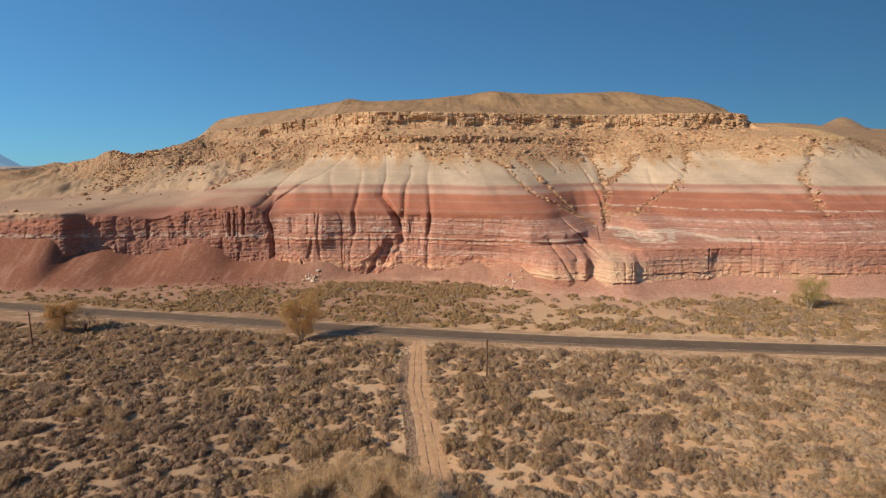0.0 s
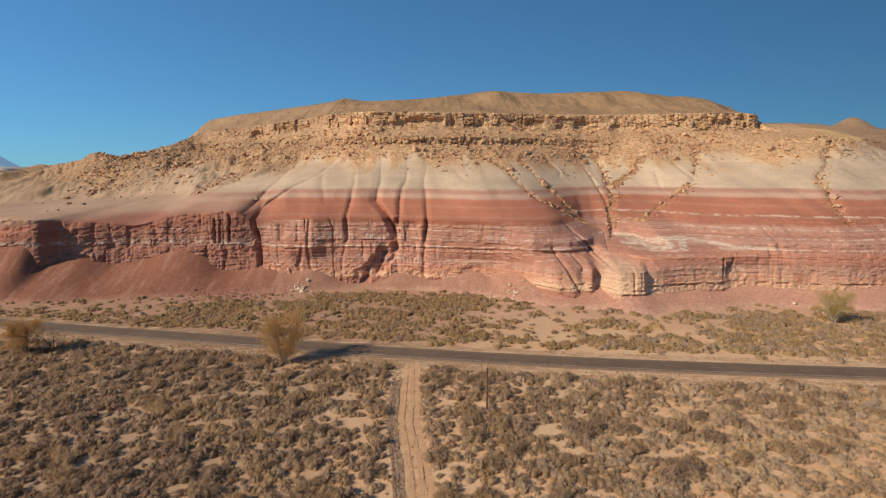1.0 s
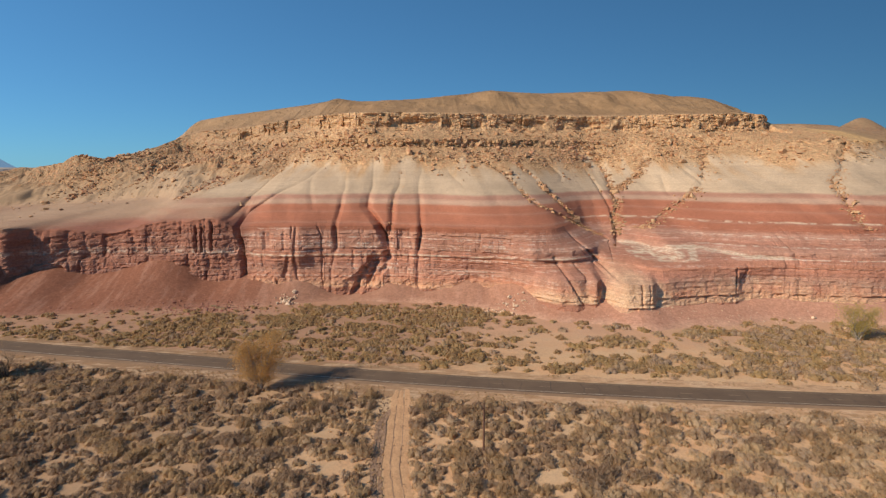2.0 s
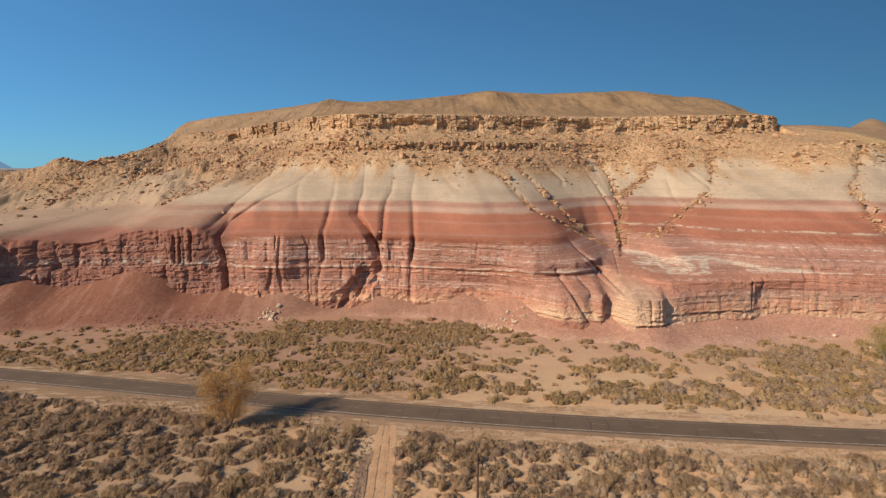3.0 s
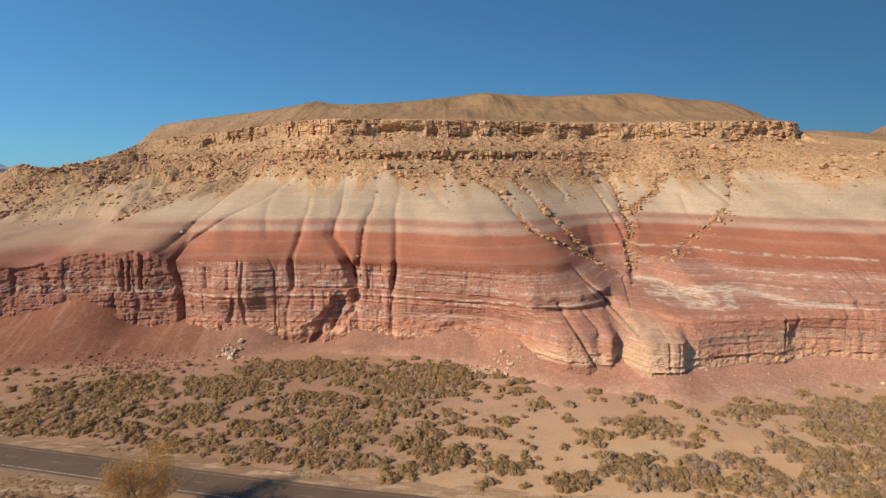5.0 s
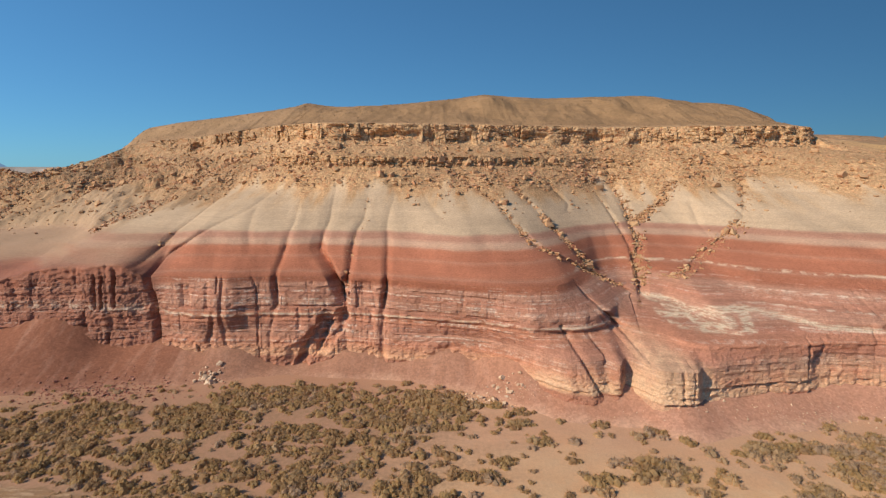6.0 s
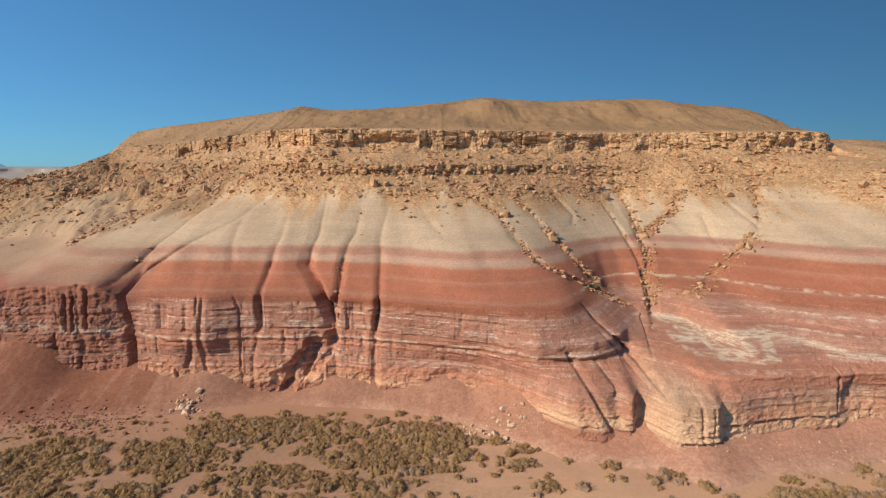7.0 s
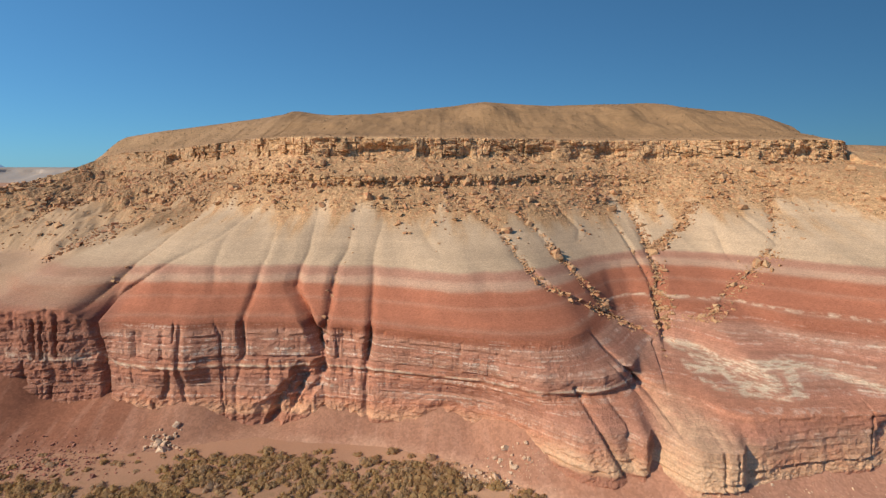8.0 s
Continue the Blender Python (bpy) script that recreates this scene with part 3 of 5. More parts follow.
# the skyline behind the rim: crest (x, y) and (x, z)
CREST_Y = [(-500, 520), (-260, 460), (-235, 410), (-214, 385), (-178, 380), (-156, 376), (-130, 380), (-90, 386), (-60, 391), (110, 391), (150, 390), (176, 378), (206, 374), (230, 382), (290, 386), (480, 450)]
CREST_Z = [(-500, 42), (-290, 42), (-255, 44.5), (-235, 48), (-222, 50), (-214, 52), (-196, 54.8), (-178, 61), (-166, 70), (-157, 79), (-150, 80.3), (-130, 82.6), (-119, 84.2), (-89, 88.8), (-72, 91.4), (-65, 93.8), (-55, 91.8), (-41, 91), (-17, 92.8), (10, 95.6), (34, 98.8), (50, 97.8), (70, 97), (118, 98.4), (140, 96.5), (165, 93), (180, 89.5), (191, 86), (200, 81.5), (206, 79), (220, 77.2), (237, 76.5), (273, 75), (283, 78), (292, 82), (298, 83.2), (304, 81.5), (312, 77), (340, 73), (480, 70)]
TOP_Z = [(-500, 41), (-300, 41), (-250, 43.5), (-230, 45.5), (-218, 47), (-212, 51.5), (-190, 52.8), (-169, 59), (-156, 66), (-140, 70), (-113, 72), (-70, 75), (165, 75.5), (170, 74.5), (176, 72.5), (200, 70), (230, 69.5), (480, 64)]
# gullies and clefts: (x, level, depth) down the slope, width of the left and of the right flank
GULLIES = {
    "spur_west": ([(-40, 50, 0), (-36.5, 40, 1.2), (-36.3, 34, 1.5), (-36.6, 29, 2.0), (-36.5, 24, 2.2), (-36.2, 19, 1.6), (-37, 17, 0.4), (-38.4, 10, 0.6), (-38.5, 2, 0.4)], 1.8, 1.8),
    "deep": ([(-28, 53, 0), (-27, 47, 1.3), (-25.5, 41, 2.0), (-26, 37.8, 2.5), (-26, 33, 3.6), (-22, 29, 5.2), (-18.8, 24.5, 6.2), (-17.3, 21, 5.6), (-17, 18.5, 2.2), (-17, 12, 1.2), (-17, 2, 0.8)], 3.2, 2.6),
    "middle": ([(-15.5, 50, 0), (-14.5, 41, 1.4), (-16, 38, 1.8), (-16.5, 34, 2.4), (-16, 28.5, 2.4), (-17, 23, 2.8)], 2.2, 2.0),
    "straight": ([(-6, 50, 0), (-7, 40, 1.2), (-6, 34.4, 1.7), (-5, 28.4, 2.4), (-5.5, 21.5, 3.2), (-6.2, 17, 1.2), (-6.3, 10, 0.8), (-6.2, 2, 0.7)], 1.9, 2.0),
    "cream": ([(-45, 53, 0), (-50, 50.5, 0.8), (-55, 43, 1.4), (-60, 39.5, 1.8), (-66, 35.3, 2.2), (-72, 31, 3.2), (-73, 27, 4.0), (-71.6, 22, 3.8), (-70.6, 14, 3.4), (-70.4, 3, 2.6)], 2.4, 1.6),
    "cream_west": ([(-64, 51, 0), (-73, 45.5, 1.6), (-73, 39.5, 2.0), (-75, 36, 2.2), (-76, 33, 2.2), (-77, 29.5, 1.2)], 2.4, 1.8),
}
GULLIES.update({
    "rubble_west": ([(9, 60, 0), (22, 50, 1.6), (28.4, 45.5, 1.5), (33.3, 39, 1.8), (38, 34.4, 2.2), (46.8, 30.2, 2.6), (55.5, 26, 3.4), (60, 23.8, 3.0), (66, 20.8, 2.5)], 2.2, 2.0),
    "rubble_mid": ([(27.5, 58, 0), (37.4, 48.5, 1.2), (43, 41.7, 1.6), (48.6, 34.7, 2.0), (54.5, 28.5, 2.4), (56, 26.5, 2.4)], 2.0, 1.8),
    "rubble_main": ([(79, 58, 0), (80, 48.6, 1.8), (79.5, 40.5, 2.6), (78.4, 35.9, 3.2), (76.5, 32, 3.4), (73.1, 28.5, 3.8), (71.4, 24.5, 4.4), (69.5, 20, 4.0), (65.5, 18.6, 2.5)], 2.6, 2.4),
    "rubble_branch": ([(101, 52, 0), (93, 44, 1.8), (84, 39.5, 2.4), (79, 37, 2.6)], 2.0, 2.0),
    "thin": ([(69, 50, 0), (71.5, 44, 1.2), (72.5, 37.5, 1.6), (73, 31.5, 1.8), (71, 26, 1.6)], 1.4, 1.4),
    "rubble_east": ([(128, 58, 0), (125, 51.5, 1.6), (114, 40, 2.6), (106, 35.5, 2.4), (97, 31.8, 1.9), (85, 26.5, 1.4), (77, 24.5, 0.6)], 2.6, 2.4),
})
GULLIES.update({
    "east_rill": ([(103, 47, 0), (102, 43, 1.1), (100, 35, 0.9), (98, 32, 0.0)], 1.8, 1.6),
    "east_rill_b": ([(112, 52, 0), (113, 47, 1.2), (115, 41, 0.9)], 1.8, 1.6),
    "far_east": ([(184, 64, 0), (180, 58, 2.0), (168, 48, 2.6), (158, 43, 2.8), (153, 39, 2.6), (150, 33, 1.8), (147, 26, 0.6)], 3.6, 3.6),
    "mid_rill": ([(3, 50, 0), (6, 45, 0.9), (12, 40, 0.3)], 2.0, 2.0),
    "west_rill": ([(-54, 49, 0), (-52, 42, 0.9), (-48, 36, 0.9), (-46, 32, 0.2)], 2.0, 2.0),
    "bowl_rill": ([(48.7, 55, 0), (52.5, 48.6, 1.2), (56, 44.3, 1.1), (54, 41.5, 0.4)], 1.6, 1.6),
})
# clefts in the cliff, steep on the left flank and dark
GULLIES.update({
    "cleft_a": ([(-44, 29, 0), (-41.6, 24, 0.8), (-41.4, 14, 0.8), (-41.4, 2, 0.6)], 0.45, 0.7),
    "cleft_b": ([(-52.4, 28, 0), (-52, 26, 0.9), (-52, 22.5, 0.5)], 0.4, 0.9),
    "cleft_c": ([(-50.6, 28, 0), (-50.4, 25, 0.8), (-50.9, 20, 0.8), (-51.4, 14, 1.0), (-50.4, 7, 0.7)], 0.7, 2.2),
    "cleft_d": ([(-53.2, 18, 0), (-54, 14, 1.4), (-55.4, 8, 1.1)], 1.1, 2.6),
    "cleft_e": ([(-58.5, 9, 0), (-58, 6, 1.4), (-57, 3, 1.4)], 0.5, 0.8),
    "cleft_g": ([(-88.5, 28.5, 0.6), (-88.3, 25, 2.4), (-88.4, 18.6, 2.2), (-88.3, 18, 0.3)], 0.8, 0.8),
    "cleft_h": ([(-86.2, 30, 0.6), (-86, 25, 2.0), (-86.3, 18.6, 1.8), (-86.3, 18, 0.3)], 0.6, 0.8),
    "cleft_i": ([(-82.3, 30, 0.8), (-82, 26, 2.6), (-82.3, 19.2, 2.4), (-82.3, 18.4, 0.3)], 0.9, 0.9),
})
GULLIES.update({
    "fin_a": ([(39.4, 18.4, 0.8), (42, 14, 1.7), (44.2, 10.3, 1.6), (47, 5.5, 1.4), (49, 2.5, 0.4)], 0.5, 2.6),
    "fin_b": ([(45.6, 17.6, 0.2), (47.5, 14.6, 1.0), (49.2, 12.6, 1.7), (48.8, 10.6, 0.8)], 0.45, 2.2),
    "fin_c": ([(44, 29, 0), (46.5, 26, 0.5), (49.5, 22.6, 2.0), (51.5, 20.6, 2.6), (54.6, 17.9, 3.2), (57.3, 14.8, 3.0), (58.2, 12.8, 1.6), (59, 10.5, 0.4)], 0.7, 2.6),
    "fin_d": ([(47.5, 22.4, 0.2), (50, 20.0, 0.8), (54.6, 15.2, 1.0), (57, 11.5, 0.6)], 0.4, 1.6),
    "hollow": ([(53.0, 10.4, 0.6), (53.2, 9, 2.0), (52.6, 7.4, 1.6)], 0.8, 1.0),
    "cone": ([(66, 20.4, 0.8), (65.3, 19.8, 2.6), (63.7, 18.6, 2.6), (62, 17.1, 1.2), (61, 15.5, 0.3)], 0.5, 1.6),
    "corner_a": ([(97.8, 17.4, 0.3), (97.8, 14, 1.6), (97.6, 11, 1.8), (97.6, 6, 0.6)], 0.5, 0.6),
    "corner_b": ([(101.4, 17, 0.3), (101.2, 13.5, 1.1), (99.6, 11, 1.3)], 0.5, 1.2),
    "corner_c": ([(64.3, 13.6, 0.3), (64.2, 10, 1.2), (64.4, 4, 0.6)], 0.5, 0.7),
    "corner_d": ([(66.6, 13.6, 0.3), (66.6, 10, 0.9), (66.8, 5, 0.5)], 0.4, 0.6),
})
# hard beds that stand proud over a dark recess: level, from x, to x, how far
LEDGES = [(24.2, -66, 36, 0.25), (22.6, -66, 34, 0.15), (18.9, -66, 30, 0.28), (16.9, -66, 20, 0.12), (15.6, -66, 28, 0.28), (14.6, -66, 20, 0.15), (11.6, -60, 30, 0.17), (8.6, -60, 28, 0.15), (5.6, 33, 50, 0.55), (5.0, 56, 69, 0.6)]
LEDGES += [(18.4, -470, -72, 0.35), (14.2, -145, -72, 0.3), (10.2, -145, -72, 0.25), (23.6, -470, -72, 0.17), (28.2, -470, -152, 0.2)]
LEDGES += [(28.6, 136, 420, 0.35), (26.9, 118, 420, 0.4), (25.0, 128, 420, 0.23), (22.4, 106, 420, 0.45), (20.2, 104, 420, 0.3), (19.4, 100, 420, 0.35), (15.6, 70, 420, 0.2), (13.4, 69.5, 420, 0.17), (10.4, 69.5, 420, 0.2)]
LEDGES += [(7.4, 66, 420, 0.72), (6.2, 51, 69, 0.56), (4.9, 50, 69, 0.64), (9.6, 52, 69, 0.15), (7.2, 31, 52, 0.35), (5.9, 30, 52, 0.2)]
# the top of the western cliff
WEST_TOP = [(-480, 33.5), (-160, 33.2), (-149, 32), (-145, 30.5), (-137, 30), (-130, 28.6), (-121, 27.1), (-113, 28.5), (-106, 30), (-100, 30.7), (-92, 30), (-85, 31), (-80, 31), (-76, 28), (-72.5, 25.5)]


def dip(x):
    """The beds sink a little westwards."""
    return -0.06 * np.maximum(0, -65 - np.asarray(x, float))


def hillside():
    xs = np.concatenate([np.arange(-480, -250, 3.0), np.arange(-250, -160, 0.6), np.arange(-160, -100, 0.42), np.arange(-100, 112, 0.4), np.arange(112, 168, 0.45), np.arange(168, 240, 0.8), np.arange(240, 420, 3.0)])
    zs = np.concatenate([np.arange(-4, 0, 0.8), np.arange(0, 30, 0.24), np.arange(30, 50, 0.4), np.arange(50, 67, 0.28), np.arange(67, 75.01, 0.24)])
    levels = sorted(CONTOURS)
    lines = np.array([along(CONTOURS[k], xs, 0.8 if k < 28 else 2.2) for k in levels])
    extra = lines[levels.index(27)] + (lines[levels.index(37.5)] - lines[levels.index(27)]) / 3
    lines = np.insert(lines, levels.index(37.5), extra, 0)
    levels = sorted(levels + [30.5])
    X, Z = np.meshgrid(xs, zs)
    # ledges: within a hard bed the slope is steep, between the beds it is gentle
    wob = fbm(xs / 22, xs * 0, 5, 3) * 0.6
    lower = np.clip(val(xs / 30, 0 * xs, 7) * 1.6 - 0.15, 0, 1) * step(-75, -50, xs) * (1 - 0.5 * step(100, 130, xs)) * (1 - step(135, 150, xs))
    lower = np.maximum(lower, step(-60, -50, xs) * (1 - step(45, 70, xs)))
    west = (1 - step(-150, -125, xs)) * step(-216, -212, xs)
    rim = step(-135, -110, xs) * (1 - 0.85 * step(171, 173, xs))
    ze = Z.copy()
    for lo, hi, at, amount in ((57.6, 61.2, 60.0, lower), (59.2, 62.4, 61.0, 0.8 * west), (68.0, 74.4, 71.5, rim)):
        d = Z - wob
        hard = np.interp(d, [lo - 4, lo, hi, hi + 2.5], [lo - 4, at - 0.4, at + 0.4, hi + 2.5]) + wob
        ze = ze + amount * (np.where((d > lo - 4) & (d < hi + 2.5), hard, ze) - ze)
    Y = np.empty_like(X)
    for j in range(len(xs)):
        Y[:, j] = np.interp(ze[:, j], levels, lines[:, j])
    # the western cliff stands upright to an uneven top before the slope above it begins
    wall = (1 - step(-73.5, -71, xs))[None, :]
    top = along(WEST_TOP, xs, 2.0)[None, :]
    ragged = top + (0.8 * fbm(xs / 2.6, 0 * xs, 21, 3))[None, :]
    l20, l37 = lines[levels.index(20)][None, :], lines[levels.index(37.5)][None, :]
    brow = l20 + 0.06 * (top - 20)
    upright = np.where(Z < ragged, l20 + 0.06 * (Z - 20), brow + (l37 - brow) * np.clip((Z - top) / (37.5 - top), 0, 1) ** 0.85)
    Y = np.where((Z > 20) & (Z < 37.5), Y + (upright - Y) * wall, Y)
    # large unevenness of the slopes
    soft = step(27, 33, Z)
    Y += soft * fbm(X / 16, Z / 14, 11, 3) * 1.3
    # the cliff: flutes in tiers, ledges, blocks
    crown = np.where(xs < -71, along(WEST_TOP, xs, 1.2), 24.6 + 1.2 * step(-66, -40, xs) - 4.6 * step(36, 42, xs) + 8.0 * step(104, 130, xs))[None, :]
    face = 1 - step(-1.0, 0.6, Z - crown + 0.7 * fbm(X / 6, 0 * X, 19, 2))
    # the bench ends lower in the east
    east = step(58, 66, X) * (1 - step(100, 112, X))
    face *= 1 - east * step(16.8, 18.4, Z)
    power = np.interp(xs, [-480, -152, -148, -144, -92, -84, -72, -70, -45, -15, -5, 25, 40, 55, 62, 110, 150, 420], [0.4, 0.4, 0.8, 1.15, 1.2, 0.9, 0.8, 0.5, 0.7, 0.7, 0.4, 0.3, 0.2, 0.2, 0.2, 0.3, 0.4, 0.5])[None, :]
    lean = 0.8 * fbm(X / 9, Z / 10, 23, 3) + 6 * fbm(X / 23, 0 * X, 25, 2)
    layer = Z + 0.5 * fbm(X / 20, 0 * X, 41, 2)
    tier = (layer > 11.8).astype(float) + (layer > 18.2)
    patchy = val(X / 9.0 + 31 * tier, Z / 40, 27)
    power = power * np.where(X < -71, 0.35 + 1.1 * patchy, 0.15 + 1.7 * patchy ** 2)
    ridge = np.abs(2 * val((X + lean) / 4.3 + 13 * tier, Z / 40 + 3, 29) - 1)
    cleft = np.clip(1 - ridge / 0.28, 0, 1) ** 1.5
    ridge2 = np.abs(2 * val((X + lean) / 1.4 + 7 * tier, Z / 26 + 7, 31) - 1)
    cleft2 = np.clip(1 - ridge2 / 0.35, 0, 1)
    bulge = fbm((X + lean) / 7 + 3 * tier, Z / 22, 37, 3)
    Y += face * power * (1.05 * cleft + 0.4 * cleft2 + 0.7 * bulge)
    calm = 1 - 0.6 * step(-72, -66, X) * (1 - 0.35 * step(70, 80, X))
    bed = np.floor(layer / 0.9)
    hard = cell(bed, 0 * bed, 43) - 0.5
    hard2 = cell(np.floor(layer / 2.3), 0 * bed, 47) - 0.5
    block = cell(np.floor((X + 7 * cell(bed, 0 * bed, 53)) / 1.9), bed, 59) - 0.5
    Y += face * (calm * (0.14 * hard + 0.26 * hard2) + (0.40 - 0.22 * step(-72, -66, X)) * block)
    broken = 0.42 - 0.2 * step(-72, -66, X) + 0.35 * (1 - step(7, 10, Z + 2 * fbm(X / 7, 0 * X, 62, 2))) * step(-72, -66, X)
    Y += face * broken * fbm(X / 1.3, Z / 1.0, 61, 4, 0.62)
    # proud beds, broken along their length
    for n, (level, x0, x1, proud) in enumerate(LEDGES):
        dz = np.where(X > 40, Z, layer) - level - 0.25 * fbm(xs / 5, 0 * xs, 45 + n, 3)[None, :]
        on = step(x0 - 1, x0 + 1, X) * (1 - step(x1 - 1, x1 + 1, X)) * (0.12 + 0.88 * step(-0.08, 0.16, fbm(xs / 3.6, 0 * xs, 145 + n, 4, 0.65))[None, :])
        Y += proud * on * (1.0 * np.exp(-((dz + 0.55) / 0.34) ** 2) - 0.6 * np.exp(-(dz / 0.28) ** 2)) * np.where(X > 100, 1, np.maximum(face, X < -71))
    # the pale bed that runs through the cliff and caps the spur
    lip = Z - np.interp(X, [14, 27, 36, 40, 52], [16.6, 17.5, 17.6, 17.1, 17.6])
    nose = 0.45 + 0.2 * step(38.5, 39.5, X) * (1 - step(55, 57, X)) + 0.5 * np.exp(-((X - 38.3) / 1.2) ** 2)
    Y -= step(-66, -60, X) * (1 - step(56, 58, X)) * nose * (0.5 * np.exp(-(lip / 0.42) ** 2) - 0.6 * np.exp(-((lip + 0.95) / 0.45) ** 2))
    # fallen alcoves at the cliff's foot
    for ax, az, w, h, deep in ((-25.5, 9.5, 3.0, 9, 2.2), (-20.5, 12, 3.0, 7, 1.5), (-31, 5, 3, 4, 1.0), (-132, 9, 4, 5, 2.0), (-141, 9, 3.5, 8, 2.5), (-10, 4, 4, 4, 0.8), (12, 7, 5, 3, 0.8)):
        r = ((X - ax - 0.5 * (Z - az)) / w) ** 2 + ((Z - az) / h) ** 2 + 0.9 * fbm(X / 3.2, Z / 3.2, 64, 4, 0.6)
        Y += face * deep * np.clip(1 - r, 0, 1) ** 0.8 * (0.5 + 0.9 * val(X / 1.5, Z / 1.5, 63))
    # gullies
    for name, (line, wl, wr) in GULLIES.items():
        p = np.array(line, float)[::-1]
        gx = np.interp(zs, p[:, 1], p[:, 0])[:, None] + 0.35 * fbm(zs / 3.0, 0 * zs + len(name), 67, 3)[:, None]
        deep = np.interp(zs, p[:, 1], p[:, 2], left=0.0, right=p[-1, 2] * 0.0)[:, None]
        soft = np.interp(zs, [0, 26, 34, 50], [0.75, 0.8, 1.0, 1.3])[:, None]
        d = X - gx
        q = np.clip(1 - np.where(d < 0, -d / (wl * soft), d / (wr * soft)), 0, 1)
        Y += deep * (0.8 * q ** 1.25 + 0.2 * np.clip(1 - np.abs(d) / 0.7, 0, 1)) * (0.88 + 0.24 * val(X / 2, Z / 3, 71))
    # rills on the smooth red and pale slopes
    smooth = step(27, 30, Z) * (1 - step(48, 54, Z))
    slant = X + 0.5 * Z + 2 * fbm(X / 14, Z / 14, 73, 2)
    Y += smooth * (0.9 * val(slant / 5.2, Z / 34, 79) + 0.16 * val(slant / 1.5, Z / 14, 83) + 0.12 * fbm(X / 2.5, Z / 2.5, 86, 4))
    Y += smooth * 0.14 * (cell(np.floor(layer / 0.7), 0 * bed, 84) - 0.5)
    # broken rubble slope under the rim
    rub = step(47, 53, Z + 3.5 * fbm(X / 9, Z / 9, 85, 3)) * (1 - step(74.6, 75, Z))
    Y += rub * (1.45 * fbm(X / 6.5, Z / 3.6, 87, 5, 0.62) + 1.2 * (cell(np.floor(X / 1.7 + Z), np.floor(Z / 0.9), 89) - 0.5) * step(0.45, 0.6, val(X / 8, Z / 5, 90)))
    # western rubble lies in ridges that run down to the left
    wr = step(36.5, 40, Z) * step(77.5, 81, Z - 0.39 * X + 2 * fbm(X / 9, Z / 9, 88, 3)) * (1 - step(62, 68, Z)) * (1 - step(-95, -62, X))
    across = Z - 0.30 * X + 2.5 * fbm(X / 12, Z / 9, 81, 3)
    heave = wr * (7.5 * np.clip(val(across / 4.0, (X + Z) / 30, 82) - 0.35, 0, 1) + 1.1 * fbm(X / 3.0, Z / 1.6, 80, 4, 0.6))
    # caprock: blocks with open joints, some fallen away
    cap = np.interp(Z - wob, [66.8, 68.0, 74.6, 75.2], [0, 1, 1, 0]) * rim
    cuts = np.cumsum(np.random.RandomState(92).lognormal(0.95, 0.6, 500)) - 520
    warp = X + 1.2 * fbm(X / 6, Z / 5, 91, 3)
    which = np.searchsorted(cuts, warp)
    gap = np.minimum(np.abs(warp - cuts[np.clip(which, 0, 499)]), np.abs(warp - cuts[np.clip(which - 1, 0, 499)]))
    tier = np.floor((Z - 67 + 2.0 * cell(which, 0 * which, 94)) / np.where(cell(which, 0 * which + 1, 94) < 0.5, 3.4, 6.5))
    tall = cell(which, tier, 93)
    joint = np.clip(1 - gap / 0.32, 0, 1)
    gone = step(0.55, 0.75, val(X / 13, 0 * X + 5.5, 96))
    cave = step(0.62, 0.8, val(X / 7.5, 0 * X + 2.5, 95)) * np.exp(-((Z - 70.3) / 1.7) ** 2)
    cave += 1.1 * np.exp(-((X + 9) / 7) ** 2) * np.exp(-((Z - 70) / 1.8) ** 2)
    Y += cap * (1.7 * (tall - 0.5) + 0.55 * joint + 1.8 * cave + 0.6 * fbm(X / 2.2, Z / 1.7, 97, 4, 0.6) + gone * 2.2 * (Z - 68) / 6.5)
    led = np.interp(Z - wob, [56.8, 57.8, 61.0, 61.6], [0, 1, 1, 0]) * lower
    c2 = (X + 1.6 * fbm(X / 4, Z / 3, 100, 3)) / 2.6 + 40
    Y += led * (1.2 * (cell(np.floor(c2), np.floor(Z / 1.7), 99) - 0.5) + 1.0 * fbm(X / 2.0, Z / 1.5, 98, 4, 0.6) + 0.6 * np.clip((np.abs(c2 - np.floor(c2) - 0.5) - 0.34) / 0.16, 0, 1))
    jag = (cell(np.floor(xs / 1.9 + 0.6 * fbm(xs / 4, 0 * xs, 107, 2)), 0 * xs, 106) - 0.75) * 1.3 + 0.7 * fbm(xs / 2.2, 0 * xs, 108, 3)
    ztop = along(TOP_Z, xs, 3.0) + jag * rim * step(-120, -90, xs)
    # the sheet ends at the top line, which sinks at both ends
    zw = np.minimum(Z + dip(X), np.maximum(ztop + dip(xs) * 0, 30)[None, :] + 0.12 * np.sqrt(np.maximum(Z, 0)))
    zw = zw + heave
    sheet = np.stack([X, Y, zw], -1)
    # brown hill above the rim, then its back
    s = np.concatenate([np.linspace(0, 1, 60)[1:], 1 + np.array([0.02, 0.05, 0.1, 0.25, 0.6, 1.2, 2.5, 4.0])])
    cy, cz = along(CREST_Y, xs, 5.0), along(CREST_Z, xs, 2.2)
    y0, z0 = Y[-1], zw[-1]
    cy = np.maximum(cy, y0 + 25)
    S, XX = s[:, None], np.broadcast_to(xs, (len(s), len(xs)))
    t = np.clip(S, 0, 1)
    hy = y0 + (cy - y0) * S
    rise = (0.25 * t + 0.75 * (t * t * (3 - 2 * t)))
    hz = z0 + (cz - z0) * rise
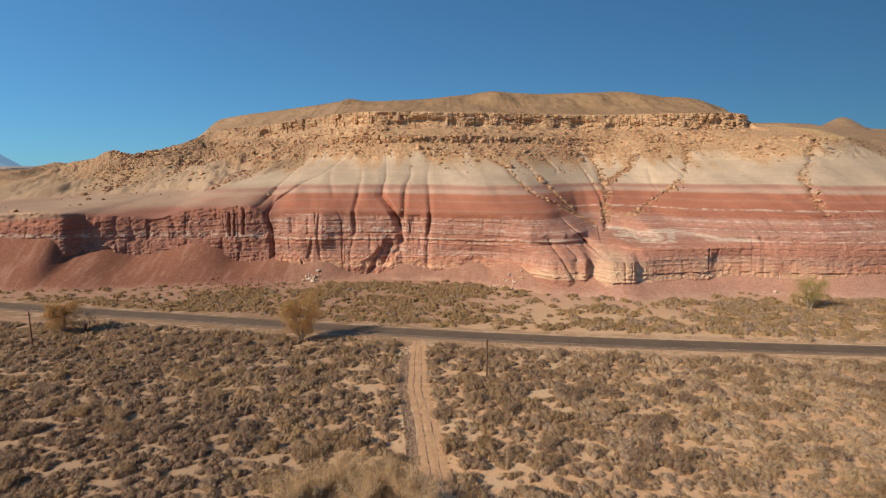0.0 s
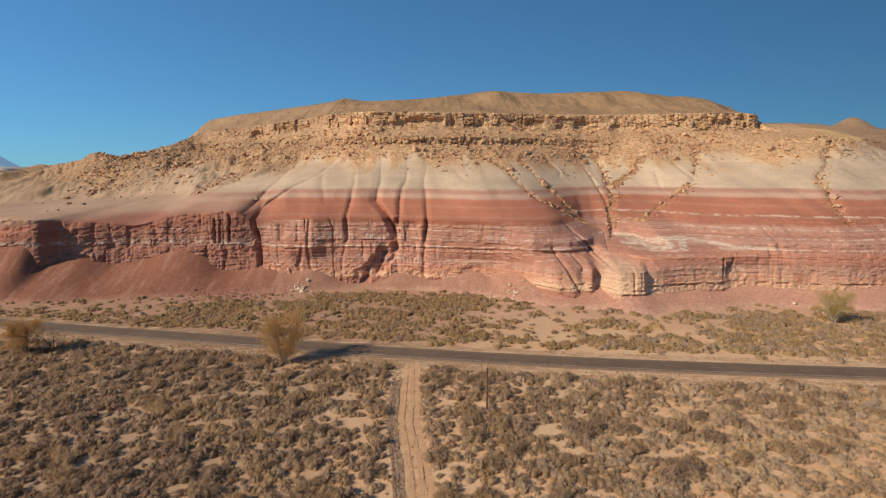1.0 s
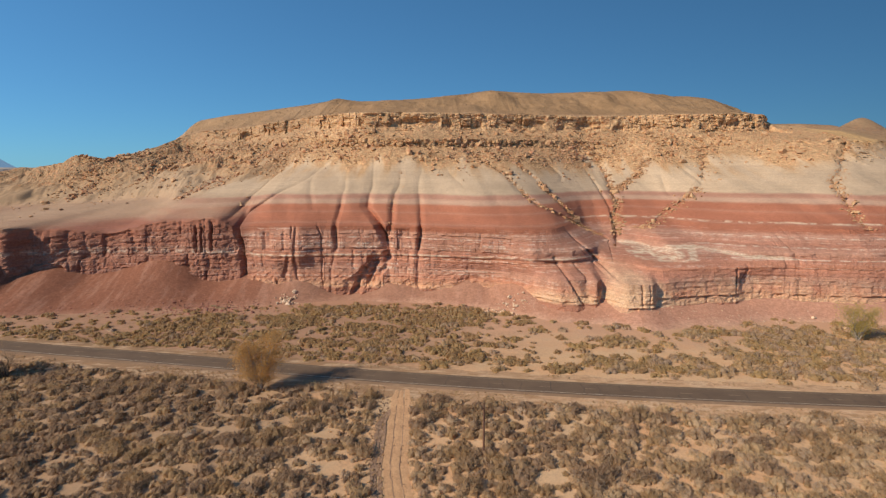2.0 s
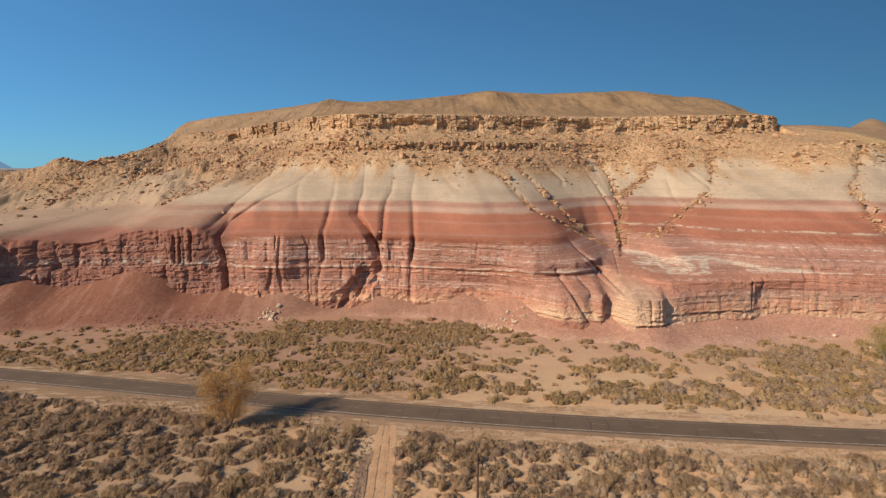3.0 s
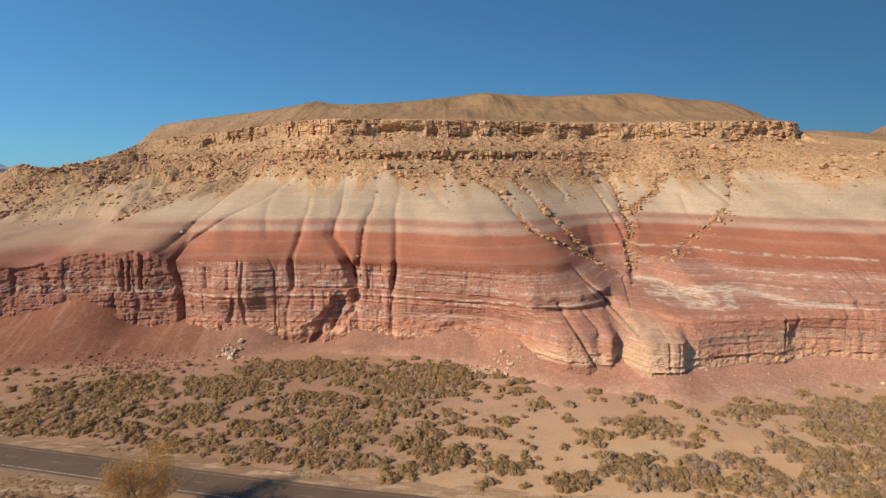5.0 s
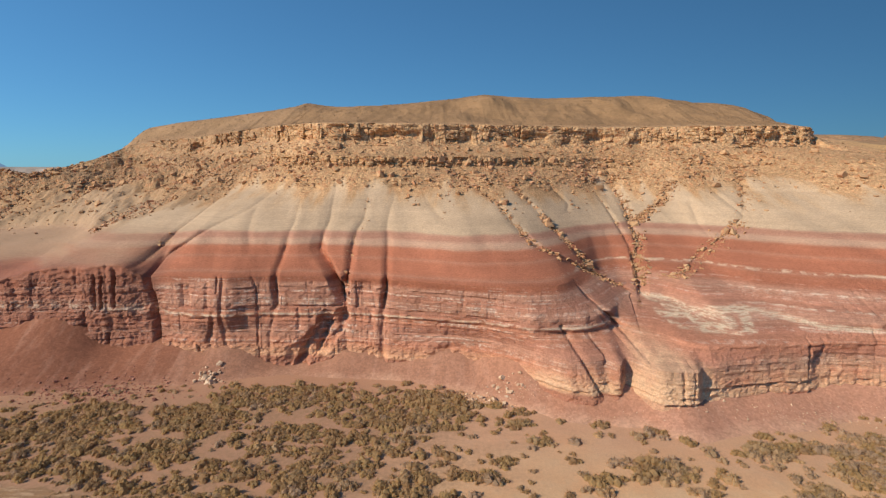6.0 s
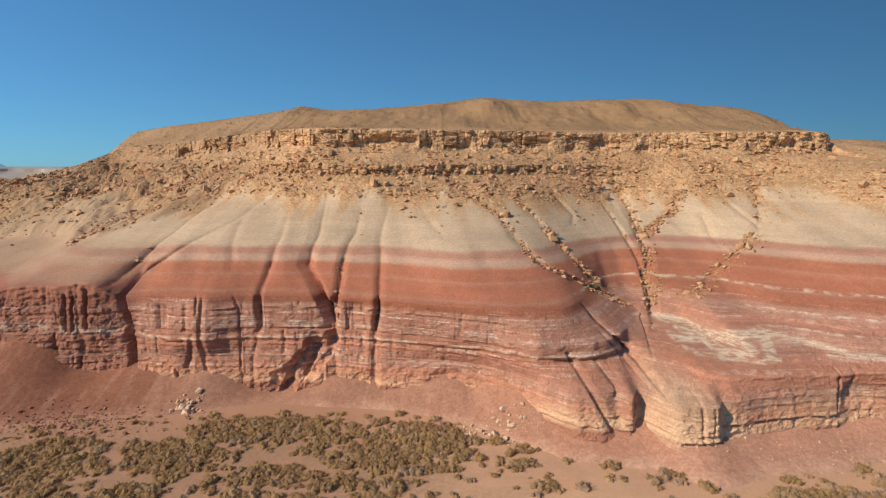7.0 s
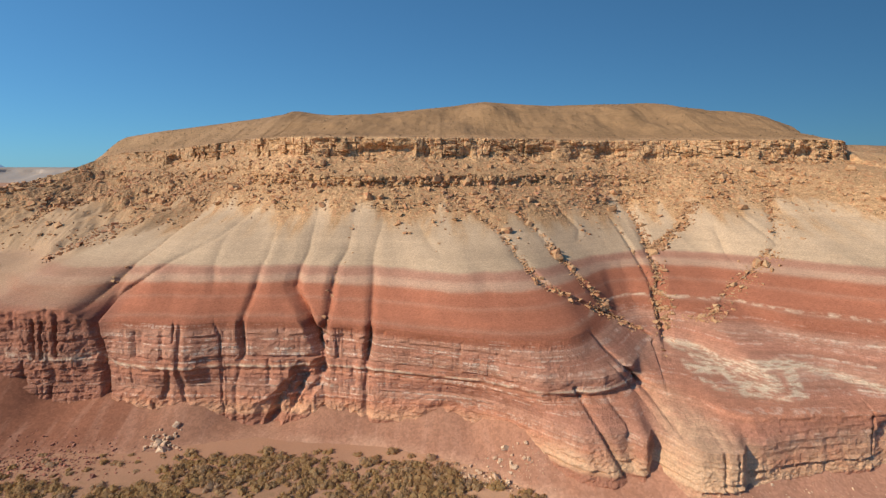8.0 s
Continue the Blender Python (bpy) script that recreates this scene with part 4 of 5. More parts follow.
    fold = np.abs(2 * val(XX / 33 + 0.4 * fbm(XX / 30, t * 2, 101, 2), t * 1.3, 103) - 1)
    hz = hz + np.sin(np.pi * t) * (cz - z0).clip(0, 30) * 0.10 * (fold - 0.5) + 0.12 * (cz - z0).clip(0, 30) * np.sin(np.pi * t) * fbm(XX / 17, hy / 40, 104, 4) + 0.45 * fbm(XX / 5, hy / 5, 105, 4) * np.sin(np.pi * np.clip(t, 0, 1)) ** 0.5
    back = np.clip(S - 1, 0, None)
    hz = hz - back * np.maximum(cz - 42, 0) * 0.7 - np.clip(back - 2.4, 0, None) * 40
    hill = np.stack([XX, hy, hz], -1)
    return xs, zs, sheet, hill


XS, ZS, SHEET, HILL = hillside()
hill_ob = grid_object("hillside", np.concatenate([SHEET, HILL]) * K, [M_ROCK])
row_smooth = np.concatenate([(ZS > 27.5) & (ZS < 50), np.ones(len(HILL), bool)])[:-1]
hill_ob.data.polygons.foreach_set("use_smooth", np.repeat(row_smooth, len(XS) - 1))
# the folds of a pale bed that lies contorted on the eastern bench: (x, level) along each limb, and its half width
FOLDS = [([(70.5, 19.9), (76, 19.9), (78, 19.3), (79.5, 19.4)], 0.48), ([(69, 18.3), (73.8, 18.5), (76.7, 18.5), (76.6, 17.8), (80.2, 18.0), (82.6, 18.4)], 0.39)]
FOLDS += [([(82.6, 18.4), (82.9, 19.2), (80.9, 19.6), (82.5, 20.5), (90.2, 20.6), (95.3, 19.9), (104, 18.7), (116, 18.4)], 0.5), ([(69.6, 17.6), (73.2, 17.2), (78.7, 17.2), (86.3, 17.6)], 0.22), ([(89, 20.6), (87.5, 19.3), (86.2, 18.2)], 0.45), ([(72, 19.2), (77, 18.9), (80, 18.7)], 0.17)]


def fold_mask():
    """How much of the pale bed shows at each place of the sheet."""
    X, Z = np.meshgrid(XS, ZS)
    wx = X + 0.9 * fbm(X / 3, Z / 1.0, 115, 4)
    wz = Z + 0.2 * fbm(X / 2.4, Z / 0.8, 117, 4)
    out = np.zeros_like(X)
    for line, half in FOLDS:
        for (ax, az), (bx, bz) in zip(line, line[1:]):
            ux, uz = (bx - ax) / 3.0, bz - az
            t = np.clip(((wx - ax) / 3.0 * ux + (wz - az) * uz) / (ux * ux + uz * uz), 0, 1)
            d = np.hypot((wx - ax) / 3.0 - t * ux, wz - az - t * uz)
            out = np.maximum(out, np.clip((half * 1.2 - d) / (0.5 * half), 0, 1))
    return np.concatenate([out, np.zeros((len(HILL), len(XS)))])


fold_layer = hill_ob.data.attributes.new("fold", "FLOAT", "POINT")
fold_layer.data.foreach_set("value", np.ascontiguousarray(fold_mask().ravel(), np.float32))
tagged(hill_ob, "banded red, pink and cream badland slope below a rubble-strewn tan rim", "hillside", kind="structure")


def slope_at(x, level):
    """The place on the hillside, in plan units, at x and a bed's level."""
    i = np.clip(np.interp(x, XS, np.arange(len(XS))), 0, len(XS) - 1.001)
    j = np.clip(np.interp(level, ZS, np.arange(len(ZS))), 0, len(ZS) - 1.001)
    return SHEET[np.round(j).astype(int), np.round(i).astype(int)]


# ---- the red talus at the cliff's foot ----
TALUS_TOP = [(-500, 15), (-190, 15.5), (-155, 15.5), (-152, 14), (-149, 9.5), (-147, 10.5), (-144, 11.5), (-139, 12), (-134, 11), (-128, 9), (-121, 9.8), (-113, 11.5), (-106, 14), (-99, 14.2), (-92, 11), (-87, 7.5), (-80, 6.5), (-72, 8.3), (-64, 7.0), (-58, 6.0), (-52, 8.2), (-46, 7.5), (-41, 4.2), (-36, 2.2), (-30, 1.6), (-24, 3.2), (-17, 6.5), (-12, 6.3), (-4, 4.2), (4, 6.0), (11, 8.0), (15, 7.6), (19, 5.6), (22, 8.0), (26, 9.3), (30, 9.2), (32.5, 7.6), (35, 5.2), (42, 5.0), (47, 5.2), (53, 6.2), (58, 5.6), (64, 5.2), (70, 5.6), (78, 5.4), (86, 5.2), (96, 4.8), (104, 6.5), (118, 6.4), (137, 7.0), (155, 8), (480, 10)]
TALUS_RUN = [(-500, 16), (-150, 15.5), (-146, 24), (-140, 26), (-120, 27), (-90, 22), (-70, 17), (-61, 14), (-44, 10), (-25, 9), (0, 8), (13, 11), (23, 13), (33, 11), (43, 8.5), (53, 11), (60, 9.5), (77, 11), (97, 11), (123, 8), (150, 10), (480, 16)]


def talus_height(x, y):
    """The talus's height in plan units."""
    foot = along(CONTOURS[12], x, 3.0)
    top, run = along(TALUS_TOP, x, 1.4), along(TALUS_RUN, x, 2.5)
    d = (foot + 1.0 - y) / (run + 1.0)
    h = np.where(d < 0, top * (1 - d * 0.9), top * np.clip(1 - d, 0, 2) ** (1.25 - 0.25 * step(-120, -140, x)))
    return h - 0.6 * np.clip(d - 0.9, 0, 2) + 0.12 * fbm(x / 4, y / 4, 111, 4) + 0.35 * fbm(x / 11, y / 16, 113, 2) * step(1.15, 0.6, d)


tx = np.arange(-290, 260, 0.8)
tv = np.linspace(0, 1, 46)
tfoot = along(CONTOURS[12], tx, 2.0)
ty = tfoot[None, :] + 4.5 - tv[:, None] * (along(TALUS_RUN, tx, 4.0)[None, :] * 1.15 + 8.0)
TX = np.broadcast_to(tx, ty.shape)
tagged(grid_object("talus", np.stack([TX, ty, talus_height(TX, ty)], -1)[::-1] * K, [M_TALUS]), "smooth dark red clay talus at the foot of the cliff", "talus slope", kind="structure")

# ---- valley floor ----
ROAD = [(-520, 235), (-150, 171.5), (-103, 161), (-72, 154.6), (-50, 149.8), (-33, 145.9), (-10, 141.2), (5, 138.6), (18, 136.4), (35, 134), (54, 131.6), (82, 128.6), (110, 126.2), (480, 100)]


def road_y(x):
    return along(ROAD, x, 9.0)


def road_offset(x, y):
    """Distance from the road's middle, in metres; minus on the near side."""
    g = road_y(np.asarray(x, float) + 1) - road_y(np.asarray(x, float))
    return (y - road_y(x)) / np.sqrt(1 + g * g) * K


def track_x(y):
    """The middle of the dirt track that meets the road, in plan units."""
    return np.interp(y, [-20, 40, 69, 83, 90, 104, 130], [6.0, 2.0, -0.8, -2.3, -3.1, -5.4, -6.4])


def floor_height(x, y):
    """Height of the ground in metres; x and y in plan units."""
    off = np.abs(road_offset(x, y))
    near = 1 - step(11.0, 18.0, off)
    rough = 0.30 * fbm(x / 14, y / 14, 121, 4) + 0.10 * fbm(x / 2.2, y / 2.2, 123, 3)
    tr = np.abs(x - track_x(y)) * K
    worn = (1 - step(3.0, 5.5, tr)) * (1 - step(128, 133, y))
    rough = rough * (1 - worn) - 0.22 * worn
    apron = 1.6 * step(170, 205, y) * step(-400, -200, x) * (1 - step(220, 400, x))
    return rough * (1 - near) + (0.36 - 0.00115 * np.minimum(off, 9.5) ** 2) * near + apron * 0.5


gx = np.concatenate([-np.geomspace(4600, 186, 60), np.arange(-184, 184, 1.5), np.geomspace(186, 4600, 60)]) / K
gy = np.concatenate([-np.geomspace(900, 40, 22), np.arange(-30, 75, 6), np.arange(75, 260, 1.2), np.geomspace(262, 4600, 60)]) / K
GX, GY = np.meshgrid(gx, gy)
tagged(grid_object("ground", np.stack([GX * K, GY * K, floor_height(GX, GY)], -1), [M_SAND]), "pinkish tan desert soil with scattered dry litter", "ground", kind="structure")


def strip(name, inner, outer, material, lift, x0=-330, x1=330, nx=900, n=5, parent=None, ragged=0.0, wild=False):
    """A band that follows the road between two offsets in metres."""
    x = np.linspace(x0, x1, nx)
    y = road_y(x)
    g = np.gradient(y, x)
    nrm = np.stack([-g, np.ones_like(g)], -1) / np.sqrt(1 + g * g)[:, None]
    rows = []
    for o in np.linspace(inner, outer, n):
        o = o + ragged * fbm(x / 3.0, 0 * x + outer, 127, 4) if o == outer else o
        px, py = x + nrm[:, 0] * o / K, y + nrm[:, 1] * o / K
        rows.append(np.stack([px * K, py * K, (floor_height(px, py) + 0.06 if wild else 0.42 - 0.00115 * o * o) + lift + 0 * px], -1))
    return grid_object(name, np.array(rows), [material], parent=parent)


road = tagged(strip("road", -4.3, 4.3, M_ASPHALT, 0.05, n=9), "worn brown-grey two-lane asphalt road with sealed cracks", "road", kind="structure")
strip("edge_line", -3.5, -3.35, M_LINE, 0.058, n=2, parent=road)
strip("edge_line", 3.32, 3.44, M_FAINT, 0.058, n=2, parent=road)
for k in range(40):
    a = -240 + 12.2 * k / K
    strip("centre_dash", -0.06, 0.07, M_DASH, 0.058, a, a + 3.0 / K, 8, 2, road)
verge = tagged(strip("road_shoulder", -4.25, -6.9, M_VERGE, 0.03, ragged=1.3), "dark brown gravel shoulder beside the asphalt", "shoulder", kind="structure")
verge.data.flip_normals()
sandy = tagged(strip("road_verge", -6.0, -13.5, M_SHOULDER, 0.035, n=11, ragged=2.6, wild=True), "sandy verge with dry grass beside the road", "verge", kind="structure")
sandy.data.flip_normals()
tagged(strip("road_verge", 4.25, 9.0, M_SHOULDER, 0.02, n=5, ragged=2.2), "pale sandy verge beside the asphalt", "verge", kind="structure")

# ---- the dirt track ----


def track_band(name, a, b, material, lift, seed, parent=None, y1=133.0):
    """A band that follows the track between two offsets in metres and frays out at the verge."""
    rows = []
    for o in np.linspace(a, b, 13):
        y = np.linspace(-12.0, y1 + 1.6 * float(val(np.array([o * 1.3]), np.array([0.0]), seed)[0]), 330)
        edge = 0.42 * fbm(y / 2.0, 0 * y + o, seed, 4) * (1 if o in (a, b) else 0.3)
        x = track_x(y) + (o + edge) * (1 - 0.22 * step(y1 - 5, y1, y)) / K
        rut = -0.06 * np.exp(-((o - 1.1) / 0.25) ** 2) - 0.06 * np.exp(-((o + 0.7) / 0.25) ** 2)
        rows.append(np.stack([x * K, y * K, floor_height(x, y) + lift + rut + 0.075 * step(106, 114, y)], -1))
    return grid_object(name, np.array(rows)[::-1], [material], parent=parent)


dirt = tagged(track_band("dirt_track", -2.3, 2.8, M_TRACK, 0.05, 131), "pale orange dirt track with wheel ruts", "dirt track", kind="structure")
for o, w in ((-4.7, 0.34), (-3.9, 0.26), (-3.1, 0.4), (-0.8, 0.10), (1.2, 0.08)):
    track_band("rut", o - w, o + w, M_RUT, 0.075, 137 + int(o * 10), dirt, y1=128.0 + o)

# ---- plants and stones: arrays of small faces, many to a mesh ----
RS = np.random.RandomState(11)


def mound(r, wide, tall, seg, rings):
    """A lumpy dome as triangles."""
    pts = []
    for k in range(rings):
        t = (k / rings) * math.pi / 2 * 0.92
        a = 2 * np.pi * (np.arange(seg) + 0.5 * k) / seg
        s = r.uniform(0.62, 1.2, seg)
        pts.append(np.stack([np.cos(a) * math.cos(t) * wide * s, np.sin(a) * math.cos(t) * wide * s, math.sin(t) * tall * r.uniform(0.85, 1.15, seg) + (-0.05 if k == 0 else 0)], -1))
    top = np.array([0, 0, tall * r.uniform(0.9, 1.1)])
    f = []
    for p, q in zip(pts, pts[1:]):
        for j in range(seg):
            n = (j + 1) % seg
            f += [(p[j], p[n], q[j]), (p[n], q[n], q[j])]
    f += [(pts[-1][j], pts[-1][(j + 1) % seg], top) for j in range(seg)]
    return np.array(f)


def tuft(seed, n=24, wide=0.62, tall=0.72, leaf=0.1, lumps=0):
    """A shrub about a metre tall: rounded lobes of uneven height, each bristling with short thin sprigs, as triangles."""
    r = np.random.RandomState(seed)
    lobes = [(0.0, 0.0, wide * 0.62, tall * 0.62)]
    for k in range(lumps):
        a, q = r.uniform(0, 2 * np.pi), wide * r.uniform(0.35, 0.72)
        lobes.append((q * math.cos(a), q * math.sin(a), wide * r.uniform(0.32, 0.5), tall * r.uniform(0.36, 0.66)))
    out = [mound(r, w * 0.88, h * 0.86, 5, 2) + np.array([x, y, 0]) for k, (x, y, w, h) in enumerate(lobes)]
    pick = r.choice(len(lobes), n, p=np.array([w * w for x, y, w, h in lobes]) / sum(w * w for x, y, w, h in lobes))
    lx, ly, lw, lh = np.array(lobes)[pick].T
    a, q = r.uniform(0, 2 * np.pi, n), np.sqrt(r.rand(n))
    flat = np.stack([np.cos(a) * q, np.sin(a) * q, 0 * q], -1)
    foot = flat * lw[:, None] * 0.95 + np.stack([lx, ly, lh * np.sqrt(1 - 0.95 * q * q) * 0.74], -1)
    up = flat * 0.9 + np.array([0, 0, 0.85]) + r.normal(size=(n, 3)) * 0.42
    up /= np.linalg.norm(up, axis=1, keepdims=True)
    side = np.cross(up, r.normal(size=(n, 3)))
    side /= np.linalg.norm(side, axis=1, keepdims=True) + 1e-9
    long = tall * r.uniform(0.16, 0.36, n)[:, None]
    w = leaf * r.uniform(0.7, 1.4, n)[:, None]
    out.append(np.stack([foot - side * w, foot + side * w, foot + up * long], 1))
    return np.concatenate(out)


def scatter(name, forms, places, sizes, material, label, category, tints=None):
    """One mesh of many copies of triangle forms, of kind stuff."""
    n = len(places)
    pick = RS.randint(0, len(forms), n)
    ang = RS.uniform(0, 2 * np.pi, n)
    tints = RS.rand(n) if tints is None else tints
    out, tt = [], []
    for k, form in enumerate(forms):
        w = np.where(pick == k)[0]
        if not len(w):
            continue
        c, s = np.cos(ang[w])[:, None, None], np.sin(ang[w])[:, None, None]

        def turned(f):
            return np.stack([c * f[..., 0] - s * f[..., 1], s * f[..., 0] + c * f[..., 1], np.broadcast_to(f[..., 2], (len(w), *form.shape[:2]))], -1)

        v = turned(form[None]) * sizes[w][:, None, None, None] + places[w][:, None, None, :]
        out.append(v.reshape(-1, 3))
        tt.append(np.repeat(tints[w], form.shape[0] * 3))
    v = np.concatenate(out)
    ob = mesh_object(name, v, np.arange(len(v)).reshape(-1, 3), [material], tint=np.concatenate(tt))
    return tagged(ob, label, category, kind="stuff")


def on_floor(x, y):
    return np.stack([x * K, y * K, floor_height(x, y) - 0.05], -1)


def cover_near(x, y):
    """How likely brush grows on the near side of the road."""
    p = step(-0.10, 0.08, fbm(x / 5.2, y / 2.0, 141, 4, 0.6) + 0.06 + 0.04 * step(0, 20, x)) * 0.93 + 0.07
    tr = (x - track_x(y)) * K
    p = p * np.where((tr > -6.4) & (tr < 3.7), 0.0, 1.0)
    off = road_offset(x, y)
    return p * step(-10.5, -15.0, off + 2.5 * fbm(x / 5, y / 5, 145, 3))


# thick stands of brush beyond the road: middle (x, y) and half widths
STANDS = [(-30, 197.5, 18, 7.5), (2, 191, 16, 9.5), (-45, 186, 12, 7), (-72, 184, 16, 7), (-20, 180, 9, 3), (-68, 191, 10, 2.5), (10, 155.5, 4.5, 3), (20, 151.5, 5.5, 3.2), (18, 164, 3.4, 2), (22.4, 169, 2.4, 1.6), (30, 146, 3, 2)]
STANDS += [(40.5, 162.5, 2.2, 1.4), (53, 165, 5, 2.8), (43, 151.5, 7, 3.2), (48, 146, 8, 2.8), (57, 159.5, 2.4, 1.4), (76, 172, 6, 2.4), (85, 174, 5, 2), (55, 150, 4.5, 3), (63, 145, 7, 3), (63, 153, 4, 2.2), (78, 157, 6, 3)]
STANDS += [(84, 152.6, 6, 3), (83, 142.5, 9, 3), (77, 147, 6, 2.5), (103, 170, 9, 3), (93, 164, 9, 3.5), (28.5, 189.7, 2.6, 1.4), (45.5, 184.1, 1.8, 1), (32, 176, 1.6, 1), (95, 182.8, 1.5, 0.8), (27.7, 184.2, 1.5, 1)]


def cover_far(x, y):
    """The same between the road and the cliff: thick stands with bare sand between them."""
    off = road_offset(x, y)
    m = np.full_like(x, -9.0)
    for cx, cy, rx, ry in STANDS:
        m = np.maximum(m, 1 - ((x - cx) / rx) ** 2 - ((y - cy) / ry) ** 2)
    m = step(-0.15, 0.3, m + 1.5 * fbm(x / 4.0, y / 2.2, 143, 4, 0.6))
    zone = step(12, -4, x) * (1 - step(174, 182, y)) + step(84, 98, x) * (1 - step(174, 180, y))
    loose = step(-0.18, 0.16, fbm(x / 7, y / 2.4, 144, 4, 0.6)) * zone
    band = step(8.0, 11.5, off + 1.5 * fbm(x / 5, y / 5, 146, 2)) * (1 - step(0.3, 1.2, talus_height(x, y)))
    return np.clip(np.maximum(0.95 * m, (0.85 - 0.3 * step(-15, -35, x) * step(158, 168, y)) * loose) + 0.03, 0, 1) * band


def sow(n, x0, x1, y0, y1, cover, gap):
    x, y = RS.uniform(x0, x1, n), RS.uniform(y0, y1, n)
    ok = (RS.rand(n) < cover(x, y)) & (np.abs(x) < 0.92 * y + 14)
    x, y = x[ok], y[ok]
    used, keep = {}, []
    for k in range(len(x)):
        key = (int(x[k] // gap), int(y[k] // gap))
        if key not in used:
            used[key] = 1
            keep.append(k)
    return x[keep], y[keep]


SAGE = [tuft(200 + k, 100, 0.92, 0.78 + 0.1 * (k % 3), 0.028, 3 + k % 2) for k in range(12)]
LOW = [tuft(215 + k, 18, 0.74, 0.66, 0.055, 1) for k in range(6)]
nx, ny = sow(60000, -150, 150, 56, 150, cover_near, 1.75)
ns = np.clip(RS.lognormal(0.0, 0.34, len(nx)), 0.5, 1.9) * 1.85
keep = np.argsort(-ns)[:240]
rest = np.setdiff1d(np.arange(len(nx)), keep)
tint = np.clip(0.30 - 0.28 * step(-20, -50, nx) * step(105, 85, ny) + 0.15 * step(-10, 10, nx) + 0.19 * step(10, 60, nx) + 0.25 * fbm(nx / 16, ny / 16, 151, 3) + RS.normal(0, 0.18, len(nx)), 0.02, 0.98)
scatter("sagebrush_cover", SAGE, on_floor(nx[rest], ny[rest]), ns[rest], M_SAGE, "dense grey-brown sagebrush covering the sandy flat", "sagebrush", tint[rest])
lx, ly = sow(16000, -150, 150, 56, 150, cover_near, 1.9)
scatter("low_brush_cover", LOW, on_floor(lx, ly), RS.uniform(0.4, 1.15, len(lx)), M_SAGE, "small grey-tan bushes between the sagebrush", "sagebrush", None)
bx, by = RS.uniform(-62, 62, 16000), RS.uniform(-16, 57.5, 16000)
ok = RS.rand(16000) < cover_near(bx, by) * 0.45
scatter("sagebrush_cover", [tuft(222 + k, 4, 0.8, 0.8, 0.14, 0) for k in range(4)], on_floor(bx[ok], by[ok]), RS.uniform(0.8, 2.2, ok.sum()), M_SAGE, "grey-brown sagebrush on the sandy flat", "sagebrush", RS.uniform(0.1, 0.5, ok.sum()))
fx, fy = sow(60000, -190, 190, 128, 206, cover_far, 1.35)
fs = np.clip(RS.lognormal(0.0, 0.36, len(fx)), 0.35, 1.9) * np.where(fx < 8, 1.7, 1.95)
scatter("olive_brush_cover", [tuft(230 + k, 58, 0.9, 0.68 + 0.1 * (k % 3), 0.038, 2 + k % 3) for k in range(10)], on_floor(fx, fy), fs, M_OLIVE, "low olive and tan brush between road and cliff", "brush", np.clip(0.15 + 0.26 * step(5, 75, fx) + RS.normal(0, 0.22, len(fx)), 0, 1))
# dry grass on the verges and along the track
vx = RS.uniform(-110, 110, 4200)
vo = np.where(RS.rand(4200) < 0.8, RS.uniform(-15, -6.2, 4200), RS.uniform(6, 9.5, 4200))
vy = road_y(vx) + vo / K
vm = (RS.rand(4200) < step(-0.1, 0.3, fbm(vx / 7, vo / 4, 152, 3))) & (np.abs(vx - track_x(vy)) * K > 4.5)
ty2 = RS.uniform(56, 131, 420)
tx2 = track_x(ty2) + np.where(RS.rand(420) < 0.7, RS.uniform(-6.3, -2.4, 420), RS.uniform(2.8, 3.8, 420)) / K
gxs, gys = np.concatenate([vx[vm], tx2]), np.concatenate([vy[vm], ty2])
scatter("dry_grass", [tuft(250 + k, 16, 0.5, 0.6, 0.05, 0) for k in range(5)], on_floor(gxs, gys), RS.uniform(0.5, 1.25, len(gxs)), M_GRASS, "yellowish dry grass tufts on the sandy verge", "grass")


def shrub(seed):
    f = tuft(seed, 420, 0.86, 0.90, 0.02, 6)
    v = f.reshape(-1, 3)
    ob = mesh_object("sagebrush", v, np.arange(len(v)).reshape(-1, 3), [M_SAGE], tint=np.full(len(v), 0.3))
    return tagged(ob, "large rounded grey-brown sagebrush on sandy soil", "shrub", "sagebrush on the flat")


models = [shrub(260 + k) for k in range(5)]
for k, i in enumerate(keep):
    p = on_floor(nx[i:i + 1], ny[i:i + 1])[0]
    m = Matrix.LocRotScale(p, Euler((0, 0, RS.uniform(0, 6.28))), None)
    s = ns[i]
    if k < len(models):
        ob = models[k]
    else:
        ob = copy_thing(models[k % len(models)], m)
    ob.matrix_basis = m @ Matrix.Diagonal((s, s, s, 1))


# ---- stones ----


def stone_form(seed, points=11, flat=0.7):
    """A broken angular block as triangles (n, 3, 3), about one metre across."""
    r = np.random.RandomState(seed)
    p = r.uniform(-1, 1, (points, 3))
    p = p / np.max(np.abs(p), axis=1, keepdims=True) * r.uniform(0.8, 1.0, (points, 1))
    p = p * 0.40 * np.array([r.uniform(0.8, 1.3), r.uniform(0.75, 1.15), flat * r.uniform(0.75, 1.2)])
    bm = bmesh.new()
    for q in p:
        bm.verts.new(q)
    bmesh.ops.convex_hull(bm, input=bm.verts)
    bmesh.ops.triangulate(bm, faces=bm.faces)
    f = np.array([[list(v.co) for v in face.verts] for face in bm.faces])
    bm.free()
    return f


SMALL = [stone_form(300 + k, 10) for k in range(10)]
BIG = [stone_form(320 + k, 22) for k in range(8)]


